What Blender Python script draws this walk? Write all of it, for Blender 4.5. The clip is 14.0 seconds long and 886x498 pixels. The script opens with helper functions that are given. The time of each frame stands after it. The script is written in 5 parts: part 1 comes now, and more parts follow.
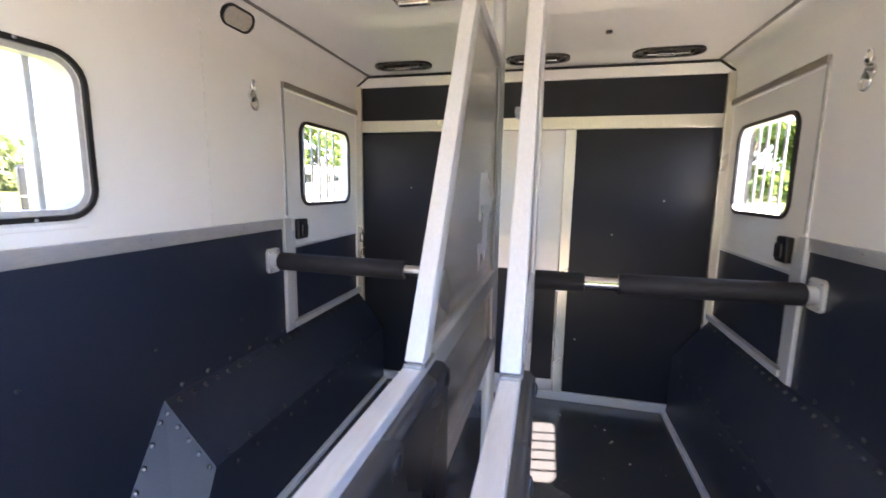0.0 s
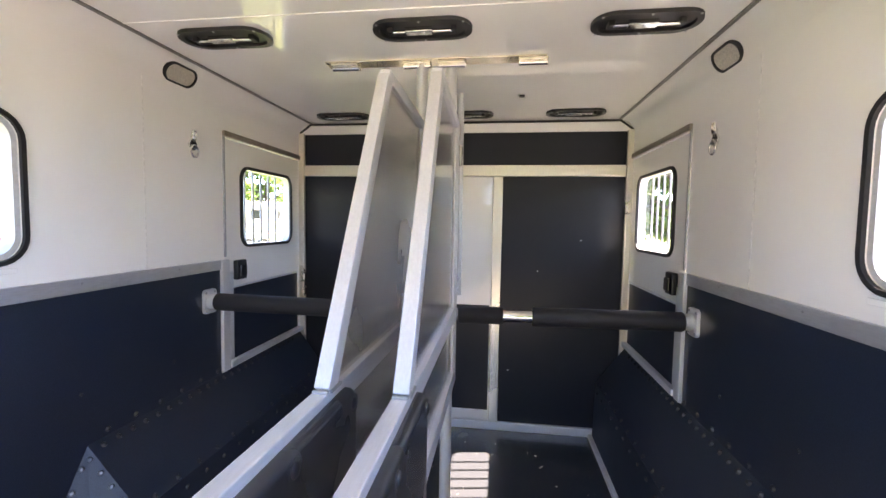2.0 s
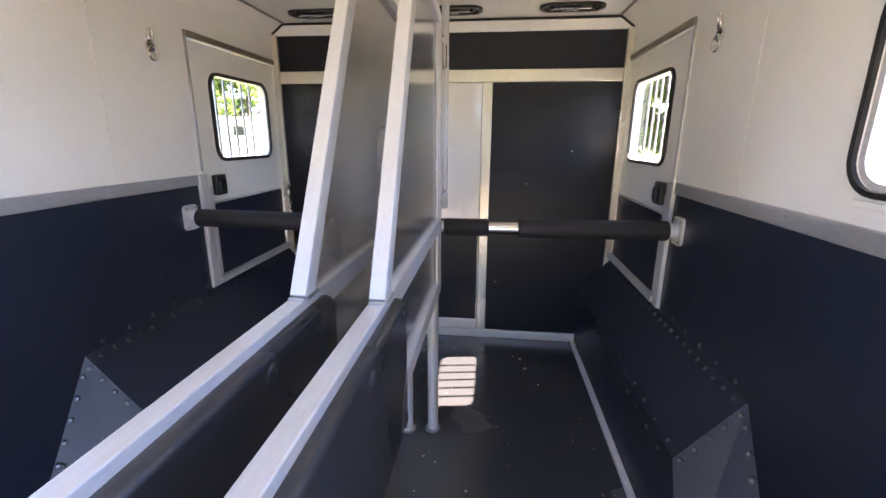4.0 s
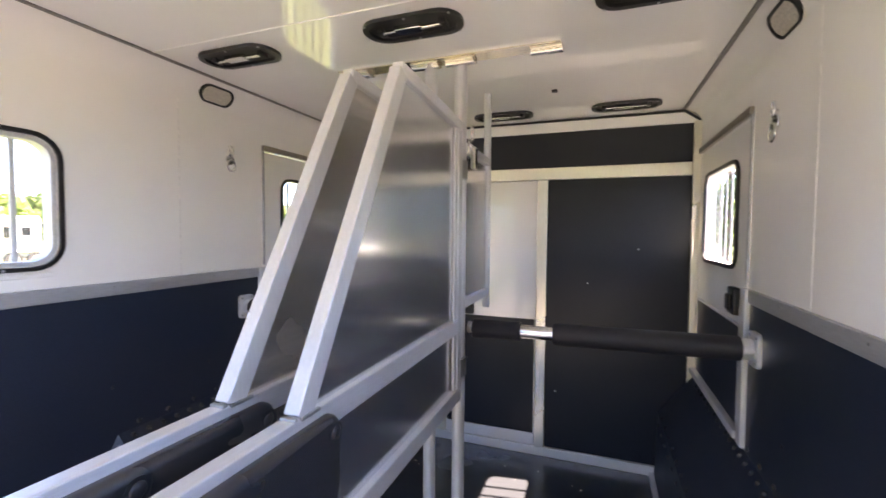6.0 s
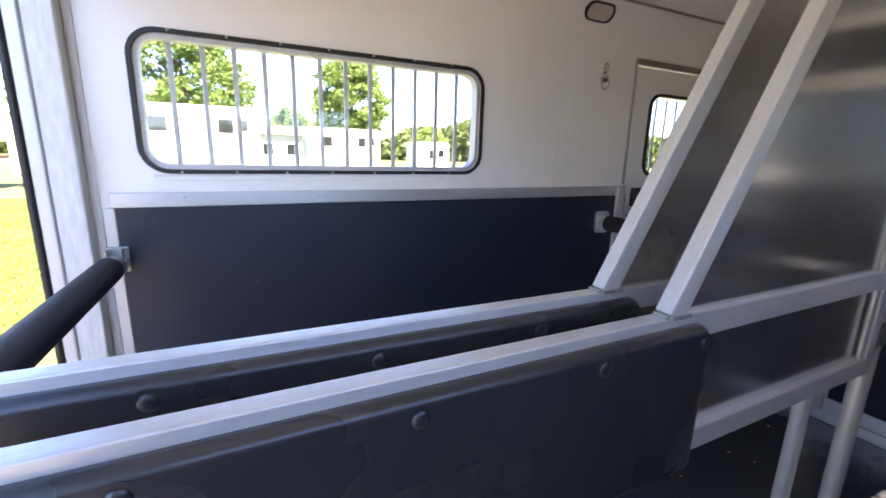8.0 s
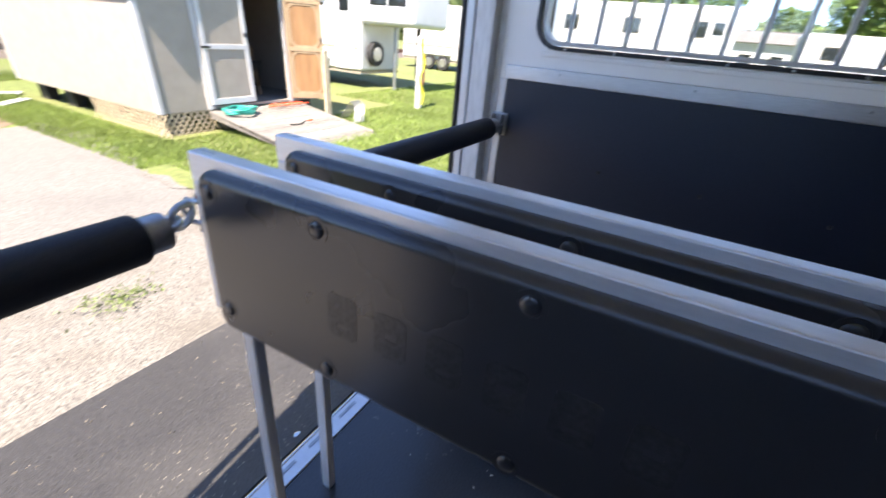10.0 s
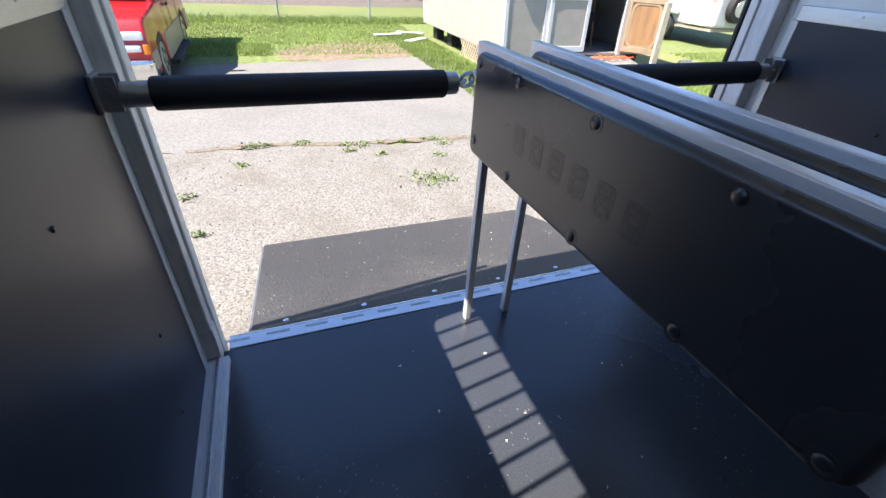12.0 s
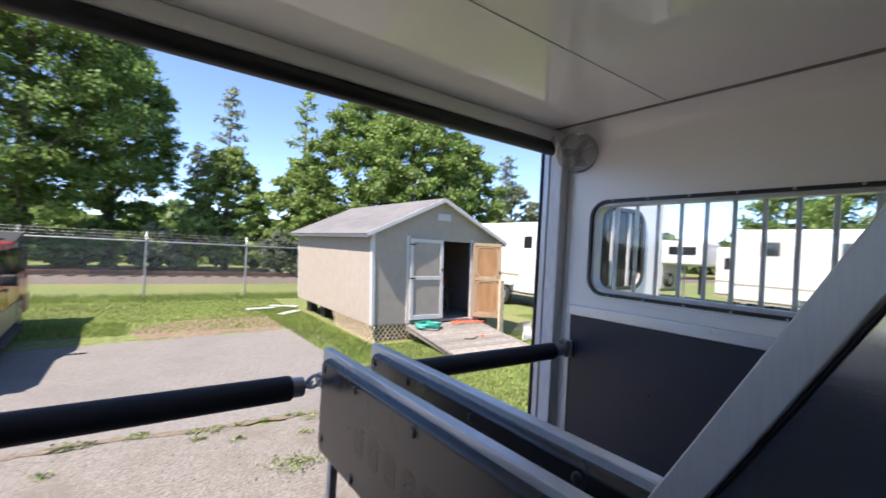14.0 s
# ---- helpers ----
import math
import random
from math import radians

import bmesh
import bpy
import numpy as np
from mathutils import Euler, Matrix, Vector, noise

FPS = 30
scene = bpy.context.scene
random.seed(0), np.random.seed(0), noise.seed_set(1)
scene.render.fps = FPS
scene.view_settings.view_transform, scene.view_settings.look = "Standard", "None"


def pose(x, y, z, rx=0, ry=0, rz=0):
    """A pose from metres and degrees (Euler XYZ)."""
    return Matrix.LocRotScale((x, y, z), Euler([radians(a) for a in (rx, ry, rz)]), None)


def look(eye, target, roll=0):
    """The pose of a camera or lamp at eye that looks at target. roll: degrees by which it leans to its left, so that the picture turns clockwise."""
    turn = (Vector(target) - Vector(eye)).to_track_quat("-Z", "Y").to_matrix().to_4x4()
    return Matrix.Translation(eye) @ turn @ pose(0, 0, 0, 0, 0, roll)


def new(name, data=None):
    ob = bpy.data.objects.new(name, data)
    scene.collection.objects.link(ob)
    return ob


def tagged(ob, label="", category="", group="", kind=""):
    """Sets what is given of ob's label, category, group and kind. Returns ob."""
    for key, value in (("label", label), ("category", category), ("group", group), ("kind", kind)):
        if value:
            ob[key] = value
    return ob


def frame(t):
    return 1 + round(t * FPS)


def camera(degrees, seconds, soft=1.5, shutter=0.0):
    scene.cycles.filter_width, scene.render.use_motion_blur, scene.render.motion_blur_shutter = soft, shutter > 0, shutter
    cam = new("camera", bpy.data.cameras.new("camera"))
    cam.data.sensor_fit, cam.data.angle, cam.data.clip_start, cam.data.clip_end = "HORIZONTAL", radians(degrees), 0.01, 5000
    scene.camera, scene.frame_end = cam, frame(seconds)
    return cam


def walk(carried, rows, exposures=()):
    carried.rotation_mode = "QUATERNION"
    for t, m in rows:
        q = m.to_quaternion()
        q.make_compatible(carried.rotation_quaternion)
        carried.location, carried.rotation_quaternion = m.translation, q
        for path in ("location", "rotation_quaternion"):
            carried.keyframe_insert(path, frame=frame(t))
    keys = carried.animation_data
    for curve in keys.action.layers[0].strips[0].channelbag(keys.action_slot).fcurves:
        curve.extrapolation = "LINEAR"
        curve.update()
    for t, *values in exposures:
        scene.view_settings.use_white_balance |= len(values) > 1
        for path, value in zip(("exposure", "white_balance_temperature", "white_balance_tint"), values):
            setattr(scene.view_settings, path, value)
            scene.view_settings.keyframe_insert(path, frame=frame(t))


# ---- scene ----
cam = camera(92.5, 14.0, 1.5, 0.3)

PATH = [
    (0, (0.15, 0.495, 1.312), (-0.319, 2.418, 1.02), 0.9),
    (0.5, (0.197, 0.435, 1.33), (-0.095, 2.367, 0.902), 1.5),
    (1, (0.233, 0.377, 1.342), (-0.025, 2.321, 0.948), 1.6),
    (1.5, (0.277, 0.365, 1.353), (0.032, 2.34, 1.154), 1.4),
    (2, (0.278, 0.369, 1.348), (0.014, 2.347, 1.224), 0.9),
    (2.5, (0.279, 0.36, 1.335), (-0.002, 2.294, 0.907), 0.9),
    (2.7, (0.279, 0.349, 1.332), (0.006, 2.254, 0.787), 1.0),
    (4.8, (0.399, 0.494, 1.319), (0.197, 2.448, 0.941), 0.0),
    (5, (0.478, 0.521, 1.325), (0.167, 2.472, 1.011), 1.1),
    (5.5, (0.581, 0.535, 1.345), (0.081, 2.456, 1.102), 1.3),
    (6, (0.572, 0.543, 1.34), (-0.115, 2.42, 1.258), 0.4),
    (6.5, (0.611, 0.534, 1.355), (-0.482, 2.208, 1.308), 1.2),
    (7, (0.6, 0.493, 1.339), (-0.893, 1.818, 1.217), 2.2),
    (7.2, (0.605, 0.483, 1.343), (-0.971, 1.696, 1.134), 2.0),
    (9.3, (0.461, 0.423, 1.202), (-1.414, 0.415, 0.506), 1.8),
    (9.5, (0.466, 0.525, 1.221), (-1.376, 0.26, 0.491), 2.3),
    (10, (0.519, 0.713, 1.229), (-1.071, -0.099, 0.327), 5.1),
    (10.5, (0.615, 0.785, 1.216), (-0.613, -0.421, 0.197), 4.5),
    (11, (0.63, 0.921, 1.206), (-0.243, -0.521, 0.129), 5.2),
    (11.5, (0.666, 1.104, 1.214), (0.011, -0.424, 0.102), 4.7),
    (12, (0.683, 1.256, 1.221), (0.071, -0.277, 0.092), 3.4),
    (12.5, (0.655, 1.379, 1.224), (0.021, -0.25, 0.252), 3.9),
    (13, (0.66, 1.464, 1.31), (-0.04, -0.351, 0.845), 3.4),
    (13.5, (0.667, 1.483, 1.367), (-0.151, -0.339, 1.258), 2.7),
    (14, (0.643, 1.383, 1.376), (-0.532, -0.234, 1.38), 3.2),
]
EXPOSURES = [
    (0, 4.26, 7650, 24), (0.5, 4.36, 7650, 24), (1.0, 4.28, 7650, 24), (1.7, 4.14, 7550, 23), (2.7, 4.22, 7600, 24), (4.8, 4.06, 7800, 26), (5.5, 4.06, 7800, 26), (7.0, 3.66, 7450, 23), (7.6, 3.4, 7500, 23), (9.3, 2.74, 7600, 24), (9.7, 2.44, 7300, 21), (10.5, 1.92, 6500, 14), (11.5, 1.9, 6400, 14), (12.5, 2.06, 6450, 15), (13.0, 1.68, 6600, 18), (13.4, 1.5, 6600, 18), (14, 1.48, 6650, 19),
]
walk(cam, [(t, look(eye, target, roll)) for t, eye, target, roll in PATH], EXPOSURES)

# ---------------- light ----------------
SUN_TO = Vector((0.665, 0.11, 1.0)).normalized()
world = bpy.data.worlds.new("world")
scene.world = world
world.use_nodes = True
wn = world.node_tree
sky = wn.nodes.new("ShaderNodeTexSky")
sky.sky_type = "NISHITA"
sky.sun_disc = False
sky.sun_elevation = math.asin(SUN_TO.z)
sky.sun_rotation = math.atan2(SUN_TO.x, SUN_TO.y)
sky.ozone_density = 4.5
sky.dust_density = 0.0
sky.altitude = 2200
sky.air_density = 0.85
wn.links.new(sky.outputs[0], wn.nodes["Background"].inputs[0])
wn.nodes["Background"].inputs[1].default_value = 0.13
sun = new("sun", bpy.data.lights.new("sun", "SUN"))
sun.data.energy = 4.6
sun.data.angle = radians(0.5)
sun.data.color = (1.0, 0.95, 0.87)
sun.matrix_world = look(SUN_TO * 40, (0, 0, 0))
scene.cycles.max_bounces, scene.cycles.diffuse_bounces, scene.cycles.glossy_bounces = 16, 10, 8

# ---------------- materials ----------------


def material(name, color, rough=0.5, metal=0.0, grain=20.0, spread=0.12, bump=0.0, stain=0.0, stretch=(1, 1, 1),
             coat=0.0, stain_scale=1.3, stain_color=None, island=0.0, bump_scale=None, speck=0.0, spec=0.5, speck_scale=42, speck_size=0.11):
    """A procedural surface: fine grain and broad stains over a base colour, with relief."""
    m = bpy.data.materials.new(name)
    m.use_nodes = True
    nt = m.node_tree
    n, lk = nt.nodes, nt.links
    b = n["Principled BSDF"]
    b.inputs["Roughness"].default_value = rough
    b.inputs["Metallic"].default_value = metal
    b.inputs["Coat Weight"].default_value = coat
    b.inputs["Specular IOR Level"].default_value = spec
    co = n.new("ShaderNodeTexCoord")
    mp = n.new("ShaderNodeMapping")
    mp.inputs["Scale"].default_value = stretch
    geo = n.new("ShaderNodeNewGeometry")
    lk.new(geo.outputs["Position"], mp.inputs[0])
    fine = n.new("ShaderNodeTexNoise")
    fine.inputs["Scale"].default_value = grain
    fine.inputs["Detail"].default_value = 6
    lk.new(mp.outputs[0], fine.inputs["Vector"])
    broad = n.new("ShaderNodeTexNoise")
    broad.inputs["Scale"].default_value = stain_scale
    broad.inputs["Detail"].default_value = 4
    lk.new(geo.outputs["Position"], broad.inputs["Vector"])
    ramp = n.new("ShaderNodeMapRange")
    ramp.inputs["From Min"].default_value, ramp.inputs["From Max"].default_value = 0.3, 0.7
    ramp.inputs["To Min"].default_value, ramp.inputs["To Max"].default_value = 1 - spread, 1 + spread
    lk.new(fine.outputs["Fac"], ramp.inputs["Value"])
    mul = n.new("ShaderNodeMix")
    mul.data_type, mul.blend_type = "RGBA", "MULTIPLY"
    mul.inputs["Factor"].default_value = 1
    mul.inputs["A"].default_value = (*color, 1)
    lk.new(ramp.outputs[0], mul.inputs["B"])
    out = mul.outputs["Result"]
    if island:
        info = n.new("ShaderNodeObjectInfo")
        vary = n.new("ShaderNodeMapRange")
        vary.inputs["To Min"].default_value, vary.inputs["To Max"].default_value = 1 - island, 1 + island
        add = n.new("ShaderNodeMath")
        add.operation = "ADD"
        frac = n.new("ShaderNodeMath")
        frac.operation = "FRACT"
        lk.new(info.outputs["Random"], add.inputs[0])
        lk.new(geo.outputs["Random Per Island"], add.inputs[1])
        lk.new(add.outputs[0], frac.inputs[0])
        lk.new(frac.outputs[0], vary.inputs["Value"])
        mi = n.new("ShaderNodeMix")
        mi.data_type, mi.blend_type = "RGBA", "MULTIPLY"
        mi.inputs["Factor"].default_value = 1
        lk.new(out, mi.inputs["A"])
        lk.new(vary.outputs[0], mi.inputs["B"])
        out = mi.outputs["Result"]
    if stain:
        sr = n.new("ShaderNodeMapRange")
        sr.inputs["From Min"].default_value, sr.inputs["From Max"].default_value = 0.48, 0.72
        sr.inputs["To Max"].default_value = stain
        lk.new(broad.outputs["Fac"], sr.inputs["Value"])
        ms = n.new("ShaderNodeMix")
        ms.data_type = "RGBA"
        lk.new(sr.outputs[0], ms.inputs["Factor"])
        lk.new(out, ms.inputs["A"])
        ms.inputs["B"].default_value = (*(stain_color or [c * 0.6 for c in color]), 1)
        out = ms.outputs["Result"]
    if speck:
        vo = n.new("ShaderNodeTexVoronoi")
        vo.inputs["Scale"].default_value = speck_scale
        lk.new(geo.outputs["Position"], vo.inputs["Vector"])
        th = n.new("ShaderNodeMath")
        th.operation = "LESS_THAN"
        th.inputs[1].default_value = speck_size
        lk.new(vo.outputs["Distance"], th.inputs[0])
        gate = n.new("ShaderNodeMapRange")
        gate.inputs["From Min"].default_value, gate.inputs["From Max"].default_value = 0.5, 0.62
        gate.inputs["To Max"].default_value = speck
        lk.new(broad.outputs["Fac"], gate.inputs["Value"])
        both = n.new("ShaderNodeMath")
        both.operation = "MULTIPLY"
        lk.new(th.outputs[0], both.inputs[0])
        lk.new(gate.outputs[0], both.inputs[1])
        mk = n.new("ShaderNodeMix")
        mk.data_type = "RGBA"
        lk.new(both.outputs[0], mk.inputs["Factor"])
        lk.new(out, mk.inputs["A"])
        mk.inputs["B"].default_value = (0.42, 0.38, 0.30, 1)
        out = mk.outputs["Result"]
    lk.new(out, b.inputs["Base Color"])
    rr = n.new("ShaderNodeMapRange")
    rr.inputs["From Min"].default_value, rr.inputs["From Max"].default_value = 0.3, 0.7
    rr.inputs["To Min"].default_value, rr.inputs["To Max"].default_value = rough - min(0.08, rough * 0.22), rough + min(0.08, rough * 0.22)
    lk.new(broad.outputs["Fac"], rr.inputs["Value"])
    lk.new(rr.outputs[0], b.inputs["Roughness"])
    if bump:
        bp = n.new("ShaderNodeBump")
        bp.inputs["Strength"].default_value = bump
        bp.inputs["Distance"].default_value = 0.01
        src = fine
        if bump_scale:
            src = n.new("ShaderNodeTexNoise")
            src.inputs["Scale"].default_value = bump_scale
            src.inputs["Detail"].default_value = 5
            lk.new(mp.outputs[0], src.inputs["Vector"])
        lk.new(src.outputs["Fac"], bp.inputs["Height"])
        lk.new(bp.outputs[0], b.inputs["Normal"])
    return m


def glass_material(name, tint, rough=0.0):
    m = bpy.data.materials.new(name)
    m.use_nodes = True
    nt = m.node_tree
    n, lk = nt.nodes, nt.links
    n.remove(n["Principled BSDF"])
    tr = n.new("ShaderNodeBsdfTransparent")
    tr.inputs[0].default_value = (*tint, 1)
    gl = n.new("ShaderNodeBsdfGlossy")
    gl.inputs["Roughness"].default_value = rough
    lw = n.new("ShaderNodeLayerWeight")
    pw = n.new("ShaderNodeMath")
    pw.operation = "POWER"
    pw.inputs[1].default_value = 5.0
    lk.new(lw.outputs["Facing"], pw.inputs[0])
    fr = n.new("ShaderNodeMapRange")
    fr.inputs["To Min"].default_value, fr.inputs["To Max"].default_value = 0.03, 0.8
    lk.new(pw.outputs[0], fr.inputs["Value"])
    mx = n.new("ShaderNodeMixShader")
    lk.new(fr.outputs[0], mx.inputs[0])
    lk.new(tr.outputs[0], mx.inputs[1])
    lk.new(gl.outputs[0], mx.inputs[2])
    lk.new(mx.outputs[0], n["Material Output"].inputs[0])
    return m


WHITE = material("white_gelcoat", (0.90, 0.88, 0.84), 0.22, grain=3, spread=0.02, stain=0.09, stain_color=(0.70, 0.67, 0.62), bump=0.02, bump_scale=6)
CEIL = material("white_ceiling_gloss", (0.90, 0.88, 0.84), 0.055, grain=3, spread=0.02, stain=0.12, bump=0.006, bump_scale=5)
DOORW = material("glossy_white_door", (0.90, 0.88, 0.84), 0.09, grain=3, spread=0.02, stain=0.05, bump=0.01, bump_scale=5, spec=0.9)
RUBBER = material("black_rubber_lining", (0.0145, 0.0210, 0.0370), 0.40, grain=260, spread=0.3, stain=0.4, stain_color=(0.020, 0.024, 0.036), bump=0.025, spec=0.42)
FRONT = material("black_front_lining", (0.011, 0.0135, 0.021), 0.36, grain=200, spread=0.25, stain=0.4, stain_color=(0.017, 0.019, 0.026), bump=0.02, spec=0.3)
MAT = material("black_floor_mat", (0.038, 0.041, 0.047), 0.25, grain=180, spread=0.2, stain=0.12, stain_color=(0.085, 0.084, 0.083), bump=0.015, speck=0.9, spec=0.7)
RAMPMAT = material("grey_ramp_mat", (0.040, 0.038, 0.037), 0.55, grain=90, spread=0.45, stain=0.6, stain_color=(0.07, 0.066, 0.06), bump=0.35, speck=1.0)
PAD = material("black_divider_pad", (0.028, 0.029, 0.033), 0.30, grain=300, spread=0.06, stain=0.10, stain_color=(0.062, 0.060, 0.058), spec=0.75, stain_scale=2.6)
FOAM = material("black_foam_sleeve", (0.015, 0.015, 0.019), 0.62, grain=400, spread=0.3, bump=0.2)
ALU = material("brushed_aluminium", (0.74, 0.74, 0.755), 0.38, 0.5, grain=220, spread=0.05, stain=0.10, stain_color=(0.70, 0.71, 0.73), bump=0.03, stretch=(1, 0.15, 1))
ALUV = material("brushed_aluminium_upright", (0.63, 0.63, 0.63), 0.38, 0.3, grain=220, spread=0.05, stain=0.08, stain_color=(0.70, 0.69, 0.68), bump=0.03, stretch=(1, 1, 0.12))
SHEET = material("aluminium_sheet", (0.80, 0.815, 0.85), 0.18, 0.95, grain=90, spread=0.05, stain=0.02, stain_color=(0.74, 0.74, 0.76), bump=0.008, stretch=(1, 0.08, 1))
# SHEET again, tinted tan: warm reflected light painted into the metal colour
SHEETW = material("aluminium_sheet_warm_reflection", (0.79, 0.755, 0.71), 0.24, 0.95, grain=90, spread=0.05, stain=0.03, bump=0.008, stretch=(1, 0.08, 1))
nt_ = SHEET.node_tree
tan_ = nt_.nodes.new("ShaderNodeTangent")
tan_.direction_type, tan_.axis = "RADIAL", "Z"
nt_.links.new(tan_.outputs[0], nt_.nodes["Principled BSDF"].inputs["Tangent"])
nt_.nodes["Principled BSDF"].inputs["Anisotropic"].default_value = 0.75
FRAMEGREY = material("grey_anodised_post", (0.66, 0.655, 0.64), 0.40, 0.05, grain=80, spread=0.12, stain=0.3, bump=0.04, stretch=(1, 1, 0.2))
# aluminium with a yellowish tint that paints in the outdoors mirrored by front trims
ALUF = material("satin_aluminium_warm_reflection", (0.76, 0.72, 0.64), 0.30, 0.8, grain=220, spread=0.05, stain=0.08, bump=0.02, stretch=(1, 1, 0.12))
WARMSTEEL = material("warm_polished_steel", (0.80, 0.73, 0.60), 0.2, 0.9, grain=80, spread=0.08)
CHROME = material("polished_steel", (0.75, 0.74, 0.72), 0.12, 1.0, grain=80, spread=0.05)
LIPPAINT = material("cream_post_lip", (0.80, 0.78, 0.72), 0.45, grain=40, spread=0.06, stain=0.2, stain_color=(0.6, 0.57, 0.5))
GALV = material("galvanised_steel", (0.42, 0.43, 0.44), 0.4, 0.9, grain=70, spread=0.2, bump=0.05)
SEAM = material("white_seam_sealant", (0.80, 0.78, 0.74), 0.5, grain=60, spread=0.15)
ALUD = material("dull_aluminium_channel", (0.74, 0.75, 0.77), 0.5, 0.2, grain=160, spread=0.12, stain=0.3, stain_color=(0.5, 0.5, 0.51), bump=0.05, stretch=(1, 0.15, 1))
BELT = material("satin_aluminium_rail", (0.58, 0.58, 0.59), 0.38, 0.7, grain=220, spread=0.06, stain=0.15, stain_color=(0.45, 0.44, 0.43), bump=0.03, stretch=(1, 0.15, 1))
DRIP = material("brown_anodised_trim", (0.34, 0.295, 0.25), 0.4, 0.6, grain=80, spread=0.12)
RIVET = material("dull_rivet", (0.16, 0.16, 0.17), 0.4, 0.6, grain=60, spread=0.3)
JOINT = material("grey_joint_sealant", (0.20, 0.19, 0.175), 0.5, grain=60, spread=0.2)
GASKET = material("black_window_gasket", (0.012, 0.012, 0.013), 0.45, grain=120, spread=0.2)
PLASTIC = material("black_plastic", (0.014, 0.014, 0.015), 0.38, grain=120, spread=0.2, bump=0.03)
LENS = material("frosted_lamp_lens", (0.55, 0.50, 0.42), 0.35, grain=150, spread=0.2, bump=0.1)
BARWHITE = material("painted_window_bar", (0.56, 0.56, 0.56), 0.4, 0.1, grain=80, spread=0.08)
GLASS = glass_material("window_glass", (0.985, 0.995, 0.99))
SMOKED = glass_material("smoked_glass", (0.10, 0.11, 0.12))
CLEAR = glass_material("clear_plastic", (0.80, 0.82, 0.84), 0.1)

# ---------------- mesh helpers ----------------


def mesh_of(name, bm, mat, smooth=False):
    bmesh.ops.recalc_face_normals(bm, faces=bm.faces[:])
    me = bpy.data.meshes.new(name)
    bm.to_mesh(me)
    bm.free()
    me.materials.append(mat)
    if smooth:
        for p in me.polygons:
            p.use_smooth = True
        weighted(me)
    return me


def weighted(me):
    """Corner normals that follow the larger faces, so that flat sides stay flat beside their bevels."""
    around = [[] for v in me.vertices]
    for p in me.polygons:
        for v in p.vertices:
            around[v].append((p.area, p.normal.copy()))
    out = []
    for p in me.polygons:
        n0 = p.normal.copy()
        for v in p.vertices:
            total = Vector((0, 0, 0))
            for area, n1 in around[v]:
                if n0.dot(n1) > 0.64:
                    total += n1 * area
            out.append(total.normalized() if total.length > 0 else n0)
    me.normals_split_custom_set(out)


def part(name, bm, mat, parent=None, label="", smooth=True):
    ob = new(name, mesh_of(name, bm, mat, smooth))
    if parent is not None:
        ob.parent = parent
        ob.matrix_parent_inverse = parent.matrix_world.inverted()
    if label:
        ob["label"] = label
    return ob


def thing(name, at, label, category, group="", kind=""):
    ob = new(name)
    ob.empty_display_size = 0.1
    ob.location = at
    bpy.context.view_layer.update()
    return tagged(ob, label, category, group, kind)


def bevelled(bm, width, seg=2):
    if width:
        edges = [e for e in bm.edges if len(e.link_faces) == 2 and e.calc_face_angle(0) > 0.6]
        bmesh.ops.bevel(bm, geom=edges, offset=width, segments=seg, affect="EDGES", profile=0.5)
    return bm


def box(x0, x1, y0, y1, z0, z1, bevel=0.0, bm=None, turn=None):
    """A box between two corners, bevelled; added to bm if one is given."""
    one = bmesh.new()
    m = Matrix.Translation(((x0 + x1) / 2, (y0 + y1) / 2, (z0 + z1) / 2)) @ (turn or Matrix()) @ Matrix.Diagonal((abs(x1 - x0), abs(y1 - y0), abs(z1 - z0), 1))
    bmesh.ops.create_cube(one, size=1, matrix=m)
    bevelled(one, bevel)
    return merge(bm, one)


def merge(bm, one):
    if bm is None:
        return one
    me = bpy.data.meshes.new("joined")
    one.to_mesh(me)
    one.free()
    bm.from_mesh(me)
    bpy.data.meshes.remove(me)
    return bm


def rod(a, b, r, seg=16, bm=None, r2=None, bevel=0.0):
    """A round bar from a to b."""
    a, b = Vector(a), Vector(b)
    one = bmesh.new()
    turn = (b - a).to_track_quat("Z", "Y").to_matrix().to_4x4()
    bmesh.ops.create_cone(one, cap_ends=True, segments=seg, radius1=r, radius2=r if r2 is None else r2, depth=(b - a).length,
                          matrix=Matrix.Translation((a + b) / 2) @ turn)
    bevelled(one, bevel)
    return merge(bm, one)


def beam(a, b, w, d, up=(0, 0, 1), bevel=0.004, bm=None):
    """A square tube from a to b, w across and d along up."""
    a, b = Vector(a), Vector(b)
    ax = (b - a).normalized()
    side = ax.cross(Vector(up)).normalized()
    top = side.cross(ax)
    one = bmesh.new()
    m = Matrix((side, top, ax)).transposed().to_4x4()
    bmesh.ops.create_cube(one, size=1, matrix=Matrix.Translation((a + b) / 2) @ m @ Matrix.Diagonal((w, d, (b - a).length, 1)))
    bevelled(one, bevel)
    return merge(bm, one)


def rounded(u0, u1, v0, v1, r, seg=6):
    """Corners of a rounded rectangle, counter-clockwise."""
    pts = []
    for cu, cv, a0 in ((u1 - r, v0 + r, -90), (u1 - r, v1 - r, 0), (u0 + r, v1 - r, 90), (u0 + r, v0 + r, 180)):
        for i in range(seg + 1):
            a = radians(a0 + 90 * i / seg)
            pts.append((cu + r * math.cos(a), cv + r * math.sin(a)))
    return pts


def rect(u0, u1, v0, v1):
    return [(u0, v0), (u1, v0), (u1, v1), (u0, v1)]


